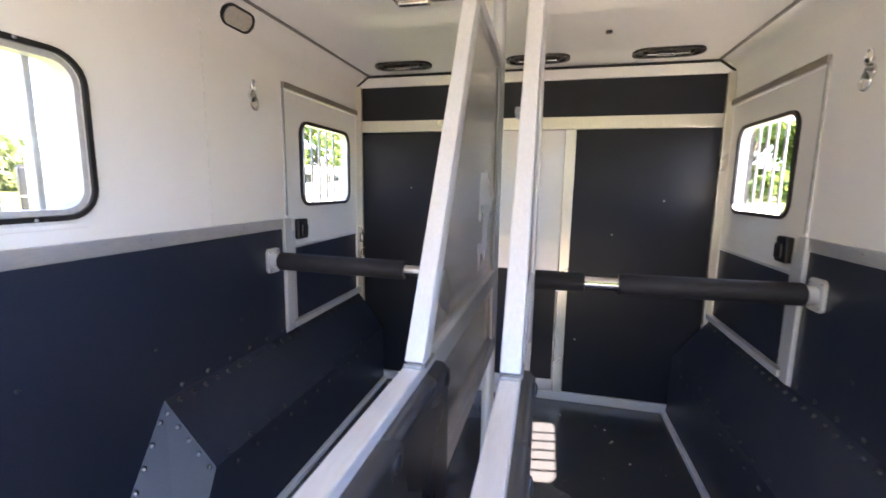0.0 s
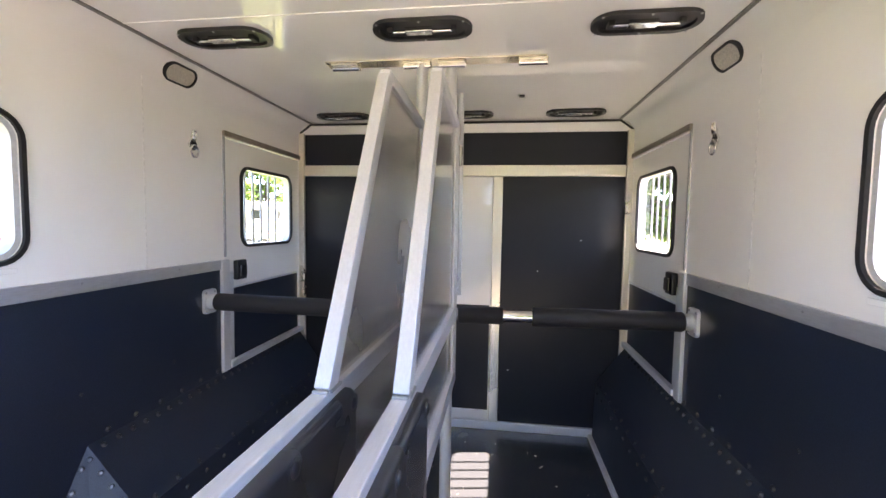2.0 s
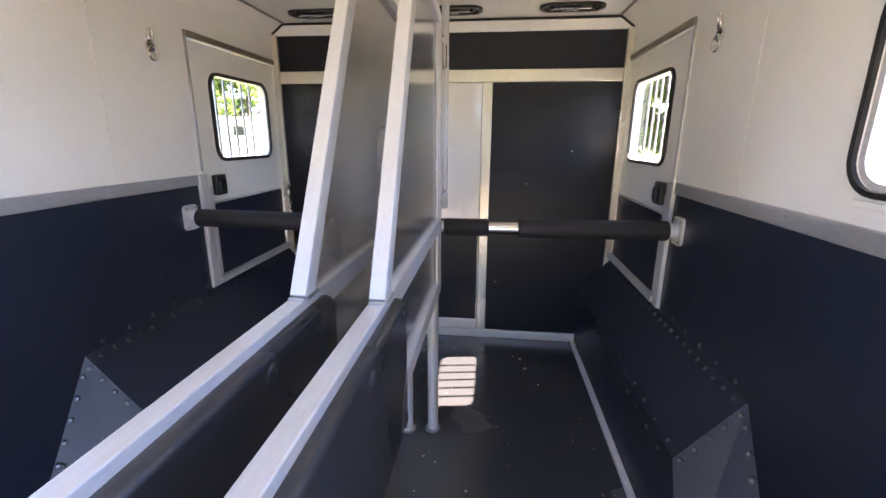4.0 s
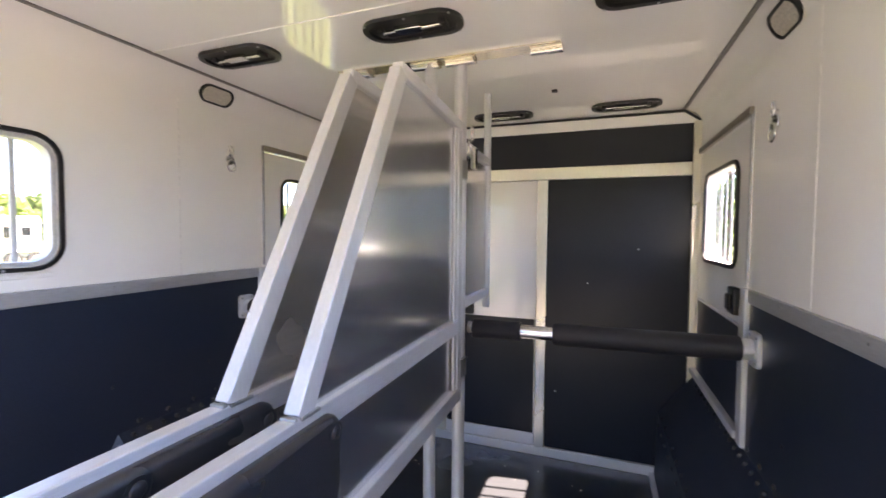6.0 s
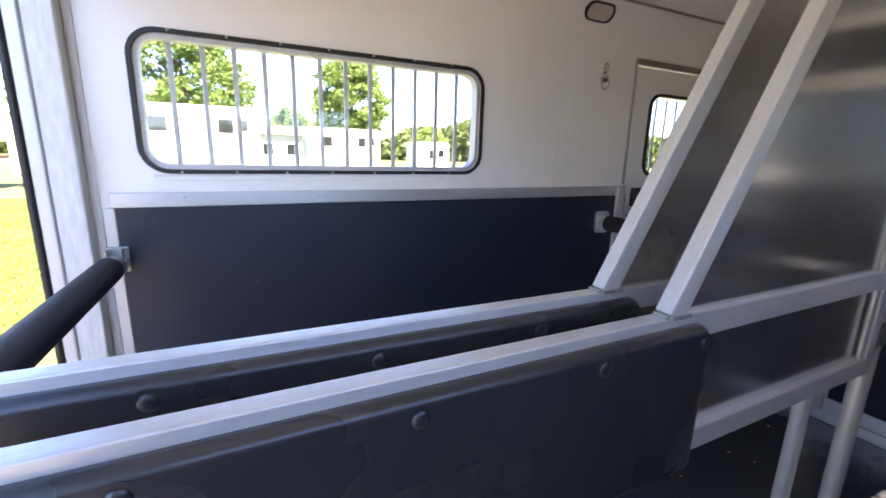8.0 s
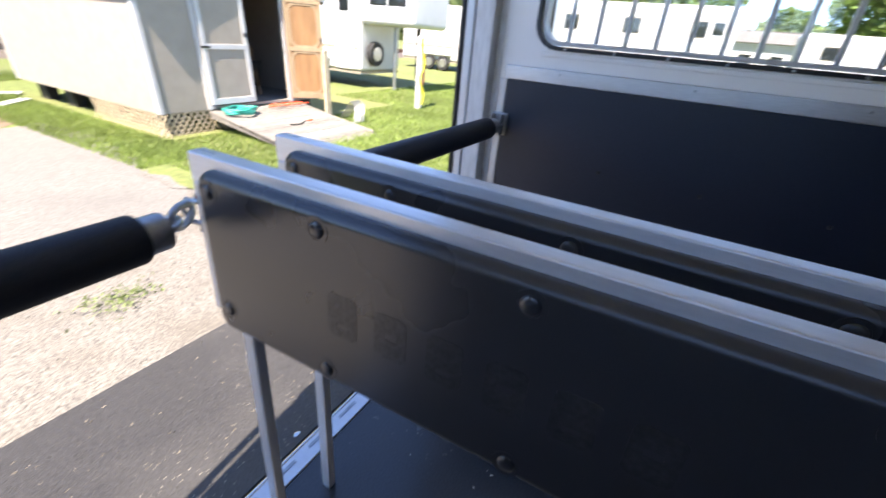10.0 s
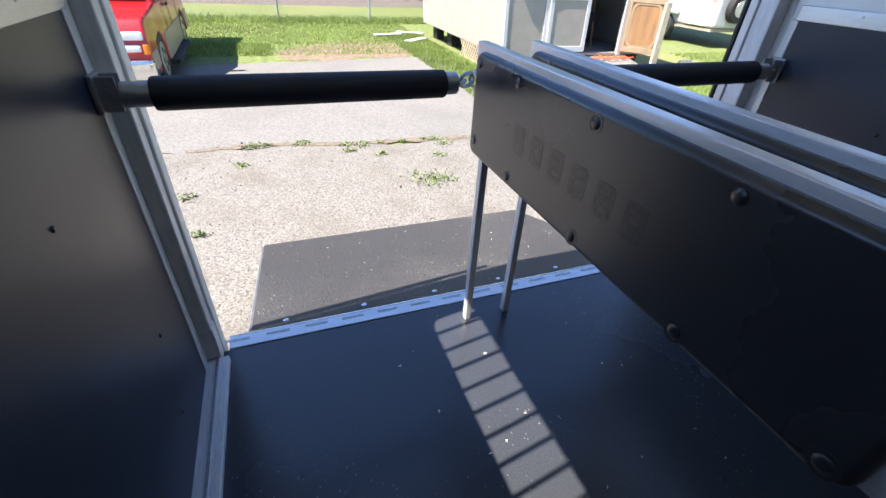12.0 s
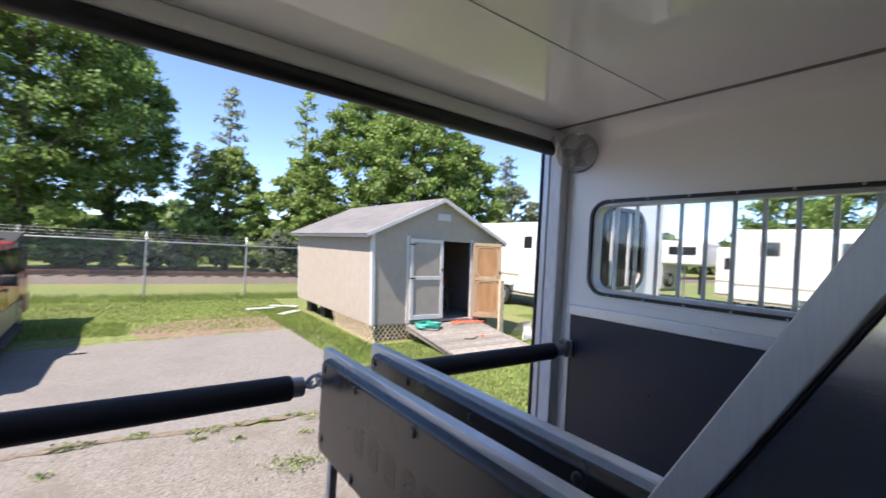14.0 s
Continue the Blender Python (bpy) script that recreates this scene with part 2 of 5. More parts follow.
def plate(outline, holes, depth, place, bm=None):
    """A flat plate with holes, depth thick. place(u, v, w) gives the point in the world."""
    one = bmesh.new()
    edges = []
    for loop in (outline, *holes):
        vs = [one.verts.new((u, v, 0)) for u, v in loop]
        edges += [one.edges.new((vs[i], vs[(i + 1) % len(vs)])) for i in range(len(vs))]
    bmesh.ops.triangle_fill(one, use_beauty=True, use_dissolve=False, edges=edges)
    ret = bmesh.ops.extrude_face_region(one, geom=one.faces[:])
    for v in ret["geom"]:
        if isinstance(v, bmesh.types.BMVert):
            v.co.z = depth
    for v in one.verts:
        v.co = Vector(place(*v.co))
    return merge(bm, one)


def ring(u0, u1, v0, v1, r, width, depth, place, bm=None):
    """A rounded frame: the inner loop is the given rectangle, width outwards."""
    return plate(rounded(u0 - width, u1 + width, v0 - width, v1 + width, r + width), [rounded(u0, u1, v0, v1, r)[::-1]], depth, place, bm)


def dots(points, r, h, normal, bm=None):
    """Low domed screw heads."""
    bm = bm or bmesh.new()
    n = Vector(normal)
    turn = n.to_track_quat("Z", "Y").to_matrix().to_4x4()
    for p in points:
        one = bmesh.new()
        bmesh.ops.create_cone(one, cap_ends=True, segments=10, radius1=r, radius2=r * 0.55, depth=h, matrix=Matrix.Translation(Vector(p) + n * h / 2) @ turn)
        merge(bm, one)
    return bm


def studs(name, points, r, h, normal, mat, parent, label=""):
    """Screw or rivet heads, each a part of its own on one shared mesh."""
    me = mesh_of(name, dots([(0, 0, 0)], r, h, normal), mat, True)
    for p in points:
        ob = new(name, me)
        ob.location = p
        ob.parent = parent
        ob.matrix_parent_inverse = parent.matrix_world.inverted()
        if label:
            ob["label"] = label


def tube(points, r, mat, name, parent=None, label="", closed=False, seg=3):
    """A bent round wire or pipe as a mesh."""
    cu = bpy.data.curves.new(name, "CURVE")
    cu.dimensions, cu.bevel_depth, cu.bevel_resolution = "3D", r, seg
    sp = cu.splines.new("POLY")
    sp.points.add(len(points) - 1)
    for p, q in zip(sp.points, points):
        p.co = (*q, 1)
    sp.use_cyclic_u = closed
    cu.use_fill_caps = True
    tmp = bpy.data.objects.new(name, cu)
    me = bpy.data.meshes.new_from_object(tmp)
    bpy.data.objects.remove(tmp)
    bpy.data.curves.remove(cu)
    me.name = name
    me.materials.clear()
    me.materials.append(mat)
    for p in me.polygons:
        p.use_smooth = True
    ob = new(name, me)
    if parent is not None:
        ob.parent = parent
        ob.matrix_parent_inverse = parent.matrix_world.inverted()
    if label:
        ob["label"] = label
    return ob


# ---------------- the trailer's shell ----------------
W, YF, ZC = 1.067, 3.113, 1.99
XC, ZW = 0.985, 1.89       # edge of the flat ceiling, top of the flat wall
GROUND = -0.43


def side_place(s, x):
    """Maps a plate's (y, z, depth outwards) onto the side wall s at x."""
    return lambda u, v, w: (s * (x + w), u, v)


# floor: plank deck edge with one mat in front of the sill
floor = tagged(part("floor", box(-W, W, 0.0, YF, -0.06, 0.0, 0.004), MAT, smooth=False), "black rubber matted trailer floor with scattered dust", "floor", kind="structure")

WIN = (0.20, 1.405, 1.222, 1.628, 0.07)      # large side window: y, y, z, z, corner radius
DOOR = (2.29, 3.075, 0.585, 1.75)             # side door opening
DWIN = (2.44, 2.95, 1.217, 1.612, 0.055)      # its window

for s, side in ((-1, "left"), (1, "right")):
    P = side_place(s, W)
    wall = part("wall_" + side, plate(rect(-0.05, YF + 0.06, -0.06, ZW), [rounded(*WIN[:4], WIN[4])[::-1], rect(*DOOR)[::-1]], 0.05, P), WHITE, smooth=False)
    tagged(wall, "glossy white side wall of the horse trailer", "wall", kind="structure")
    # curved cove from the wall up to the ceiling
    bm = bmesh.new()
    prof = [(W - (W - XC) * (1 - math.cos(a)), ZW + (ZC - ZW) * math.sin(a)) for a in [radians(90) * i / 10 for i in range(11)]]
    rows_ = []
    for y in (-0.05, YF + 0.06):
        rows_.append(([bm.verts.new((s * x, y, z)) for x, z in prof], [bm.verts.new((s * (x + 0.04), y, z + 0.04)) for x, z in prof]))
    for i in range(10):
        for k in (0, 1):
            bm.faces.new((rows_[0][k][i], rows_[0][k][i + 1], rows_[1][k][i + 1], rows_[1][k][i]))
    for i in range(10):
        for e in (0, 1):
            bm.faces.new((rows_[e][0][i], rows_[e][0][i + 1], rows_[e][1][i + 1], rows_[e][1][i]))
    tagged(part("cove_" + side, bm, WHITE), "white curved cove between wall and ceiling", "cove", kind="structure")
    tagged(part("trim_cove", box(s * (XC - 0.011), s * (XC + 0.005), 0.03, YF, ZC - 0.006, ZC + 0.004, 0.002), JOINT), "thin grey joint strip along the ceiling", "trim", kind="structure")
    # black lining below the belt rail
    lining = part("lining_" + side, plate([(0.11, 0.03), (YF, 0.03), (YF, 0.58), (2.252, 0.58), (2.252, 1.103), (0.11, 1.103)], [], -0.006, P), RUBBER, smooth=False)
    tagged(lining, "black rubber kick lining on the wall", "wall lining", kind="structure")
    # bolts and small scars of the lining
    rng = random.Random(5 if s < 0 else 9)
    pts = [(s * (W - 0.006), y, z) for y, z in ((0.31, 0.40), (0.50, 0.83), (0.83, 0.82), (1.18, 0.81), (1.55, 0.77), (0.38, 0.18), (0.88, 0.43), (1.20, 0.30), (1.95, 0.75))]
    studs("bolt_head", pts, 0.007, 0.004, (-s, 0, 0), PLASTIC, lining)
    rail = part("belt_rail_" + side, box(s * (W - 0.014), s * W, 0.1, 2.252, 1.103, 1.150, 0.003), BELT)
    tagged(rail, "brushed aluminium belt rail above the lining", "trim", kind="structure")
    studs("screw_head", [(s * (W - 0.014), 0.3 + 0.42 * i, 1.134) for i in range(5)], 0.004, 0.002, (-s, 0, 0), GALV, rail)
    skirt = part("baseboard", box(s * (W - 0.075), s * W, 0.055, 1.55, 0.0, 0.028, 0.003), ALUD)
    tagged(skirt, "aluminium floor channel along the wall", "baseboard", kind="structure")
    part("channel_groove", box(s * (W - 0.045), s * (W - 0.035), 0.055, 1.55, 0.028, 0.032, 0.001), GALV, skirt)
    tagged(part("trim_wall_seam", box(s * (W - 0.0012), s * W, 1.827, 1.832, 1.151, 1.888), SEAM, smooth=False), "fine vertical seam in the white wall", "trim", kind="structure")
    # side window: gasket, white inner frame, bars, panes
    win = thing("window_1" if s < 0 else "window_2", (s * W, (WIN[0] + WIN[1]) / 2, WIN[2]), "wide barred trailer window with rounded corners and black gasket", "window", kind="structure")
    part("gasket", ring(*WIN, 0.013, -0.010, P), GASKET, win)
    part("window_frame", plate(rounded(WIN[0] + 0.0015, WIN[1] - 0.0015, WIN[2] + 0.0015, WIN[3] - 0.0015, 0.068), [rounded(WIN[0] + 0.016, WIN[1] - 0.016, WIN[2] + 0.016, WIN[3] - 0.016, 0.055)[::-1]], 0.046, side_place(s, W + 0.003)), BARWHITE, win)
    for i in range(12):
        y = WIN[0] + 0.093 + i * (WIN[1] - WIN[0] - 0.186) / 11
        part("window_bar", box(s * (W + 0.040), s * (W + 0.050), y - 0.008, y + 0.008, WIN[2] + 0.012, WIN[3] - 0.012, 0.003), BARWHITE, win)
    pane = part("pane", plate(rounded(WIN[0] + 0.012, WIN[1] - 0.012, WIN[2] + 0.012, WIN[3] - 0.012, 0.055), [], 0.004, side_place(s, W + 0.034)), GLASS, win, smooth=False)
    pane.visible_shadow = False
    pts = [(s * (W - 0.012), WIN[0] + 0.1 + 0.16 * i, z) for i in range(7) for z in (WIN[2] - 0.008, WIN[3] + 0.008)]
    studs("gasket_screw", pts, 0.005, 0.004, (-s, 0, 0), GALV, win)
    part("window_sill", box(s * (W - 0.006), s * W, WIN[0] + 0.02, WIN[1] - 0.02, WIN[2] - 0.035, WIN[2] - 0.020, 0.002), WHITE, win)
    # escape door
    d = thing("door_1" if s < 0 else "door_2", (s * W, 2.88, DOOR[2]), "closed white side door with barred window and black lower panel", "door", kind="structure")
    part("door_leaf", plate(rect(DOOR[0] + 0.006, DOOR[1] - 0.006, DOOR[2] + 0.006, DOOR[3] - 0.006), [rounded(*DWIN[:4], DWIN[4])[::-1]], 0.04, P), WHITE, d, smooth=False)
    part("lower_panel", plate([(2.35, 0.636), (3.04, 0.636), (3.04, 0.998), (2.35, 0.998)], [], -0.006, P), RUBBER, d, "black lower panel", smooth=False)
    part("panel_trim", box(s * (W - 0.009), s * W, 2.345, 3.05, 0.999, 1.009, 0.002), ALU, d)
    part("door_jamb", box(s * (W - 0.022), s * W, 2.250, 2.305, 0.597, 1.150, 0.004), ALUV, d, "brushed aluminium jamb strip")
    part("door_edge", box(s * (W - 0.012), s * W, 2.32, 2.348, 0.635, 1.085, 0.003), ALUV, d, "aluminium edge strip")
    part("upper_jamb", box(s * (W - 0.008), s * W, 2.289, 2.301, 1.162, 1.763, 0.002), GALV, d)
    part("head_trim", box(s * (W - 0.016), s * W, 2.289, 3.075, 1.75, 1.778, 0.003), DRIP, d, "dull metal drip trim")
    part("bottom_rail", box(s * (W - 0.03), s * (W - 0.001), 2.306, 3.075, 0.604, 0.634, 0.004), ALU, d, "aluminium bottom rail")
    part("gasket", ring(*DWIN, 0.016, -0.011, P), GASKET, d, "black window gasket")
    for i in range(5):
        y = DWIN[0] + 0.09 + i * 0.08
        part("window_bar", box(s * (W + 0.036), s * (W + 0.045), y - 0.008, y + 0.007, DWIN[2] + 0.002, DWIN[3] - 0.002, 0.003), BARWHITE, d)
    pane = part("pane", plate(rounded(DWIN[0] + 0.001, DWIN[1] - 0.001, DWIN[2] + 0.001, DWIN[3] - 0.001, 0.053), [], 0.004, side_place(s, W + 0.03)), GLASS, d, smooth=False)
    pane.visible_shadow = False
    lt = part("latch", box(s * (W - 0.028), s * (W - 0.0005), 2.36, 2.44, 1.04, 1.14, 0.006), PLASTIC, d, "black paddle latch")
    part("paddle", box(s * (W - 0.040), s * (W - 0.028), 2.375, 2.425, 1.055, 1.115, 0.006), PLASTIC, lt)
    # dome lamp in the cove, tie ring on the wall
    lm = thing("side_lamp", (s * 1.045, 2.005, 1.94), "small oval marker lamp with frosted lens in a black bezel", "lamp", "oval lamps on the coves")
    tilt = Matrix.Translation((s * 1.056, 2.005, 1.946)) @ pose(0, 0, 0, 0, s * 58, 0)

    def lamp_place(u, v, w, tilt=tilt):
        return tilt @ Vector((v, u, -w))
    part("bezel", plate(rounded(-0.085, 0.085, -0.042, 0.042, 0.041), [rounded(-0.075, 0.075, -0.033, 0.033, 0.032)[::-1]], 0.014, lamp_place), PLASTIC, lm)
    part("lens", plate(rounded(-0.075, 0.075, -0.033, 0.033, 0.032), [], 0.010, lamp_place), LENS, lm, "frosted lens")
    tr = thing("tie_ring", (s * W, 2.086, 1.67), "chromed tie ring on a screwed wall plate", "tie ring", "tie rings on the walls")
    part("plate", rod((s * W, 2.086, 1.67), (s * (W - 0.008), 2.086, 1.67), 0.024, 20, bevel=0.002), CHROME, tr)
    tube([(s * (W - 0.012), 2.086 + 0.022 * math.cos(a), 1.655 + 0.026 * math.sin(a) - 0.012) for a in [math.tau * i / 20 for i in range(20)]], 0.0045, CHROME, "ring", tr, closed=True)
    part("eye", rod((s * W, 2.086, 1.705), (s * (W - 0.016), 2.086, 1.70), 0.009, 12), CHROME, tr)
    tube([(s * (W - 0.012), 2.086 + 0.012 * math.cos(a), 1.712 + 0.022 * math.sin(a)) for a in [math.tau * i / 16 for i in range(16)]], 0.004, CHROME, "link", tr, closed=True)

# wheel boxes under the side doors
for s, side in ((-1, "left"), (1, "right")):
    bm = bmesh.new()
    sec = [(W - 0.006, 0.59), (0.895, 0.36), (0.885, 0.0), (W - 0.006, 0.0)]
    backs = [(W - 0.006, 1.565, 0.59), (0.895, 1.59, 0.36), (0.885, 1.41, 0.0), (W - 0.006, 1.22, 0.0)]
    a = [bm.verts.new((s * x, y, z)) for x, y, z in backs]
    b = [bm.verts.new((s * x, YF - 0.03, z)) for x, z in sec]
    for i in range(4):
        bm.faces.new((a[i], a[(i + 1) % 4], b[(i + 1) % 4], b[i]))
    bm.faces.new(a)
    bm.faces.new(b)
    well = thing("wheel_box_" + side, (s * 0.98, 2.5, 0), "black lined slanted wheel box with riveted seams", "wheel box", kind="structure")
    part("cover", bm, RUBBER, well, smooth=False)
    rows_ = []
    for i in range(26):
        y = 1.61 + i * 0.058
        rows_.append((s * (W - 0.020), y, 0.573))
    n1 = Vector((-s * 0.24, 0, 0.16)).normalized()
    studs("rivet", rows_[:24], 0.0105, 0.008, n1, PLASTIC, well)
    n0 = Vector((-s, 0, 0.0))
    studs("rivet", [(s * (W - 0.006), 1.64 + i * 0.116, 0.612) for i in range(6)], 0.0105, 0.007, n0, PLASTIC, well)
    studs("rivet", [(s * 0.903, 1.66 + i * 0.11, 0.372) for i in range(13)], 0.010, 0.007, n1, PLASTIC, well)
    studs("rivet", [(s * 0.8925, 1.69 + i * 0.11, 0.318) for i in range(13)], 0.010, 0.007, n0, PLASTIC, well)
    e0, e1, e2, e3 = [Vector((s * x, y, z)) for x, y, z in backs]
    ne = (e1 - e0).cross(e3 - e0).normalized()
    if ne.y > 0:
        ne.negate()
    pts = [e0.lerp(e1, f) + (e3 - e0).normalized() * 0.02 for f in (0.1, 0.3, 0.5, 0.7, 0.9)] + [e0.lerp(e3, f) + Vector((-s * 0.014, 0, 0)) for f in (0.1, 0.2, 0.3, 0.4, 0.5, 0.6, 0.7)] + [e1.lerp(e2, f) + Vector((s * 0.014, 0, 0)) for f in (0.1, 0.25, 0.4, 0.55)]
    studs("rivet", pts, 0.009, 0.007, ne, RIVET, well, "dull grey rivet heads")
    a_, b_ = e0.lerp(e3, 0.52), e1.lerp(e2, 0.42)
    part("plate_seam", beam(a_ + ne * 0.002, b_ + ne * 0.002, 0.006, 0.003, ne, 0.0005), RUBBER, well, "overlapping seam of the end plate")
    studs("rivet", [a_.lerp(b_, f) + Vector((0, 0, dz)) for f in (0.12, 0.38, 0.64, 0.9) for dz in (0.014, -0.018)], 0.008, 0.006, ne, PLASTIC, well)
    tagged(part("baseboard", box(s * 0.858, s * 0.883, 1.55, YF - 0.03, 0.0, 0.025, 0.003), ALUD), "aluminium floor angle beside the wheel box", "baseboard", kind="structure")

# front wall
F = lambda u, v, w: (u, YF + w, v)
fw = tagged(part("wall_front", box(-W, W, YF, YF + 0.06, -0.06, ZC + 0.02), WHITE, smooth=False), "front bulkhead of the horse area", "wall", kind="structure")
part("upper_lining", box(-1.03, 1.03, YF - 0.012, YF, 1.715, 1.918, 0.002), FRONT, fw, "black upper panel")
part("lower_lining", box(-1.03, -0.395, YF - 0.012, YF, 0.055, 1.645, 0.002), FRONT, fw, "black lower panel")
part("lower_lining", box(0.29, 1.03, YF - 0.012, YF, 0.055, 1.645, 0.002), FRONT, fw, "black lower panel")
for s in (-1, 1):
    part("corner_post", box(s * 1.03, s * (W - 0.001), YF - 0.035, YF, 0.565, 1.925, 0.004), ALUF, fw, "aluminium corner post")
part("top_rail", box(-W + 0.001, W - 0.001, YF - 0.022, YF, 1.918, 1.976, 0.004), WHITE, fw, "white painted top rail")
part("cross_rail", box(-1.03, 1.03, YF - 0.03, YF, 1.645, 1.715, 0.004), ALUF, fw, "aluminium cross rail")
part("bottom_rail", box(-0.89, 0.89, YF - 0.03, YF, 0.0, 0.055, 0.004), ALU, fw, "aluminium bottom rail")
part("seal", box(-0.99, 0.99, YF - 0.03, YF, 1.977, 1.987, 0.003), GASKET, fw, "black rubber seal")
for s in (-1, 1):
    part("seal", beam((s * 0.985, YF - 0.015, 1.982), (s * 1.062, YF - 0.015, 1.925), 0.03, 0.012, (0, 0, 1), 0.003), GASKET, fw)
part("door_stile", box(0.232, 0.29, YF - 0.032, YF, 0.055, 1.645, 0.004), ALUF, fw, "aluminium door stile")
part("door_stile", box(-0.395, -0.337, YF - 0.032, YF, 0.055, 1.645, 0.004), ALUF, fw, "aluminium door stile")
fd = thing("door_3", (-0.05, YF, 0.06), "narrow white walk-through door with black lower half", "door", kind="structure")
part("door_leaf", box(-0.335, 0.230, YF - 0.018, YF, 0.06, 1.641, 0.003), DOORW, fd)
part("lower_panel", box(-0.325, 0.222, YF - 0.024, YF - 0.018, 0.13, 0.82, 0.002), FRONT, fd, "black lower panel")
part("kick_plate", box(-0.33, 0.228, YF - 0.026, YF - 0.018, 0.060, 0.128, 0.002), ALU, fd, "aluminium kick plate")
h = part("handle", box(-0.23, -0.15, YF - 0.05, YF - 0.018, 0.83, 0.90, 0.008), PLASTIC, fd, "black flush handle")
part("lever", box(-0.215, -0.165, YF - 0.064, YF - 0.05, 0.845, 0.87, 0.004), PLASTIC, h)
pts = [(x, YF - 0.012, z) for x, z in ((0.78, 1.25), (0.52, 1.05), (-0.7, 1.3), (0.6, 0.75), (0.35, 0.4))]
studs("screw_head", pts, 0.005, 0.003, (0, -1, 0), GALV, fw)

# ceiling with its flush panel seams
ceiling = tagged(part("ceiling", box(-XC, XC, -0.05, YF + 0.06, ZC, ZC + 0.05), CEIL, smooth=False), "glossy white trailer ceiling", "ceiling", kind="structure")
for y in (0.56, 1.66):
    tagged(part("trim_seam", box(-XC + 0.012, XC - 0.012, y - 0.003, y + 0.003, ZC - 0.003, ZC + 0.001, 0.001), WHITE), "fine white ceiling panel seam", "trim", kind="structure")
roof = tagged(part("roof", box(-W - 0.05, W + 0.05, -0.06, YF + 0.06, ZC + 0.08, ZC + 0.11, 0.01), WHITE), "white roof skin of the trailer", "roof", kind="structure")
nose = tagged(part("nose", box(-W - 0.05, W + 0.05, YF + 0.06, YF + 1.35, -0.1, ZC + 0.11, 0.12), WHITE), "white closed nose of the trailer", "trailer nose", kind="structure")

# rear frame
rear = thing("rear_frame", (0, 0.06, 0), "aluminium rear door frame with black top seal", "door frame", kind="structure")
for s in (-1, 1):
    lip = 0.998 if s < 0 else 1.014
    part("post", box(s * (lip + 0.007), s * W, -0.02 if s < 0 else 0.001, 0.052, 0.0, 1.88, 0.006), FRAMEGREY, rear, "grey metal rear post")
    part("post_lip", box(s * lip, s * (W + 0.045), -0.055, -0.02 if s < 0 else 0.0, -0.05, 1.94, 0.005), LIPPAINT if s > 0 else ALUV, rear, "pale post lip")
    part("inner_strip", box(s * 1.061, s * W, 0.053, 0.076, 0.03, 1.82, 0.003), FRAMEGREY, rear)
    part("inner_strip", box(s * 1.058, s * W, 0.078, 0.109, 0.03, 1.103, 0.003), ALUV, rear, "aluminium edge strip")
    part("post_foot", box(s * (lip + 0.002), s * W, -0.018 if s < 0 else 0.002, 0.055, 0.0, 0.16, 0.004), FRAMEGREY, rear)
    if s < 0:
        part("outer_seal", rod((s * (lip + 0.004), -0.062, 0.0), (s * (lip + 0.004), -0.062, 1.90), 0.012, 10), GASKET, rear, "black rubber door seal")
    part("corner_gusset", beam((s * 1.0, 0.03, 1.87), (s * 0.95, 0.03, 1.95), 0.06, 0.02), ALU, rear)
part("header", box(-W + 0.002, W - 0.002, -0.06, 0.03, 1.925, ZC - 0.001, 0.012), WHITE, rear, "white header")
part("header_seal", rod((-1.0, 0.0, 1.900), (1.0, 0.0, 1.900), 0.033, 16), GASKET, rear, "thick black rubber top seal")
sill = tagged(part("sill", box(-1.0, 1.0, -0.06, -0.001, -0.05, 0.004, 0.003), ALU, smooth=False), "slotted aluminium sill at the ramp hinge", "sill", kind="structure")
for i in range(14):
    x = -0.93 + i * 0.143
    part("hinge_slot", box(x, x + 0.085, -0.046, -0.034, 0.004, 0.006, 0.001), GALV, sill)
part("hinge_knuckle", rod((-1.0, -0.066, -0.006), (1.0, -0.066, -0.006), 0.010, 12), CHROME, sill)

# lowered ramp
ramp = thing("loading_ramp", (0, -0.08, -0.03), "lowered loading ramp with dusty dark rubber mat", "ramp")
RA = Matrix.Translation((0, -0.078, -0.012)) @ pose(0, 0, 0, math.degrees(math.atan2(0.385, 1.22)), 0, 0)
bm = box(-0.945, 0.945, -1.285, 0.0, -0.035, -0.006, 0.006)
bm.transform(RA)
part("deck", bm, GALV, ramp, "aluminium ramp deck edge")
bm = box(-0.93, 0.93, -1.28, -0.01, -0.006, 0.004, 0.002)
bm.transform(RA)
part("mat", bm, RAMPMAT, ramp, "dark grey rubber mat", smooth=False)
for i in range(6):
    a_ = RA @ Vector((-0.8 + 0.32 * i, -0.05, 0.004))
    studs("rivet", [a_], 0.012, 0.004, (0, 0, 1), CHROME, ramp)

# ---------------- dividers ----------------


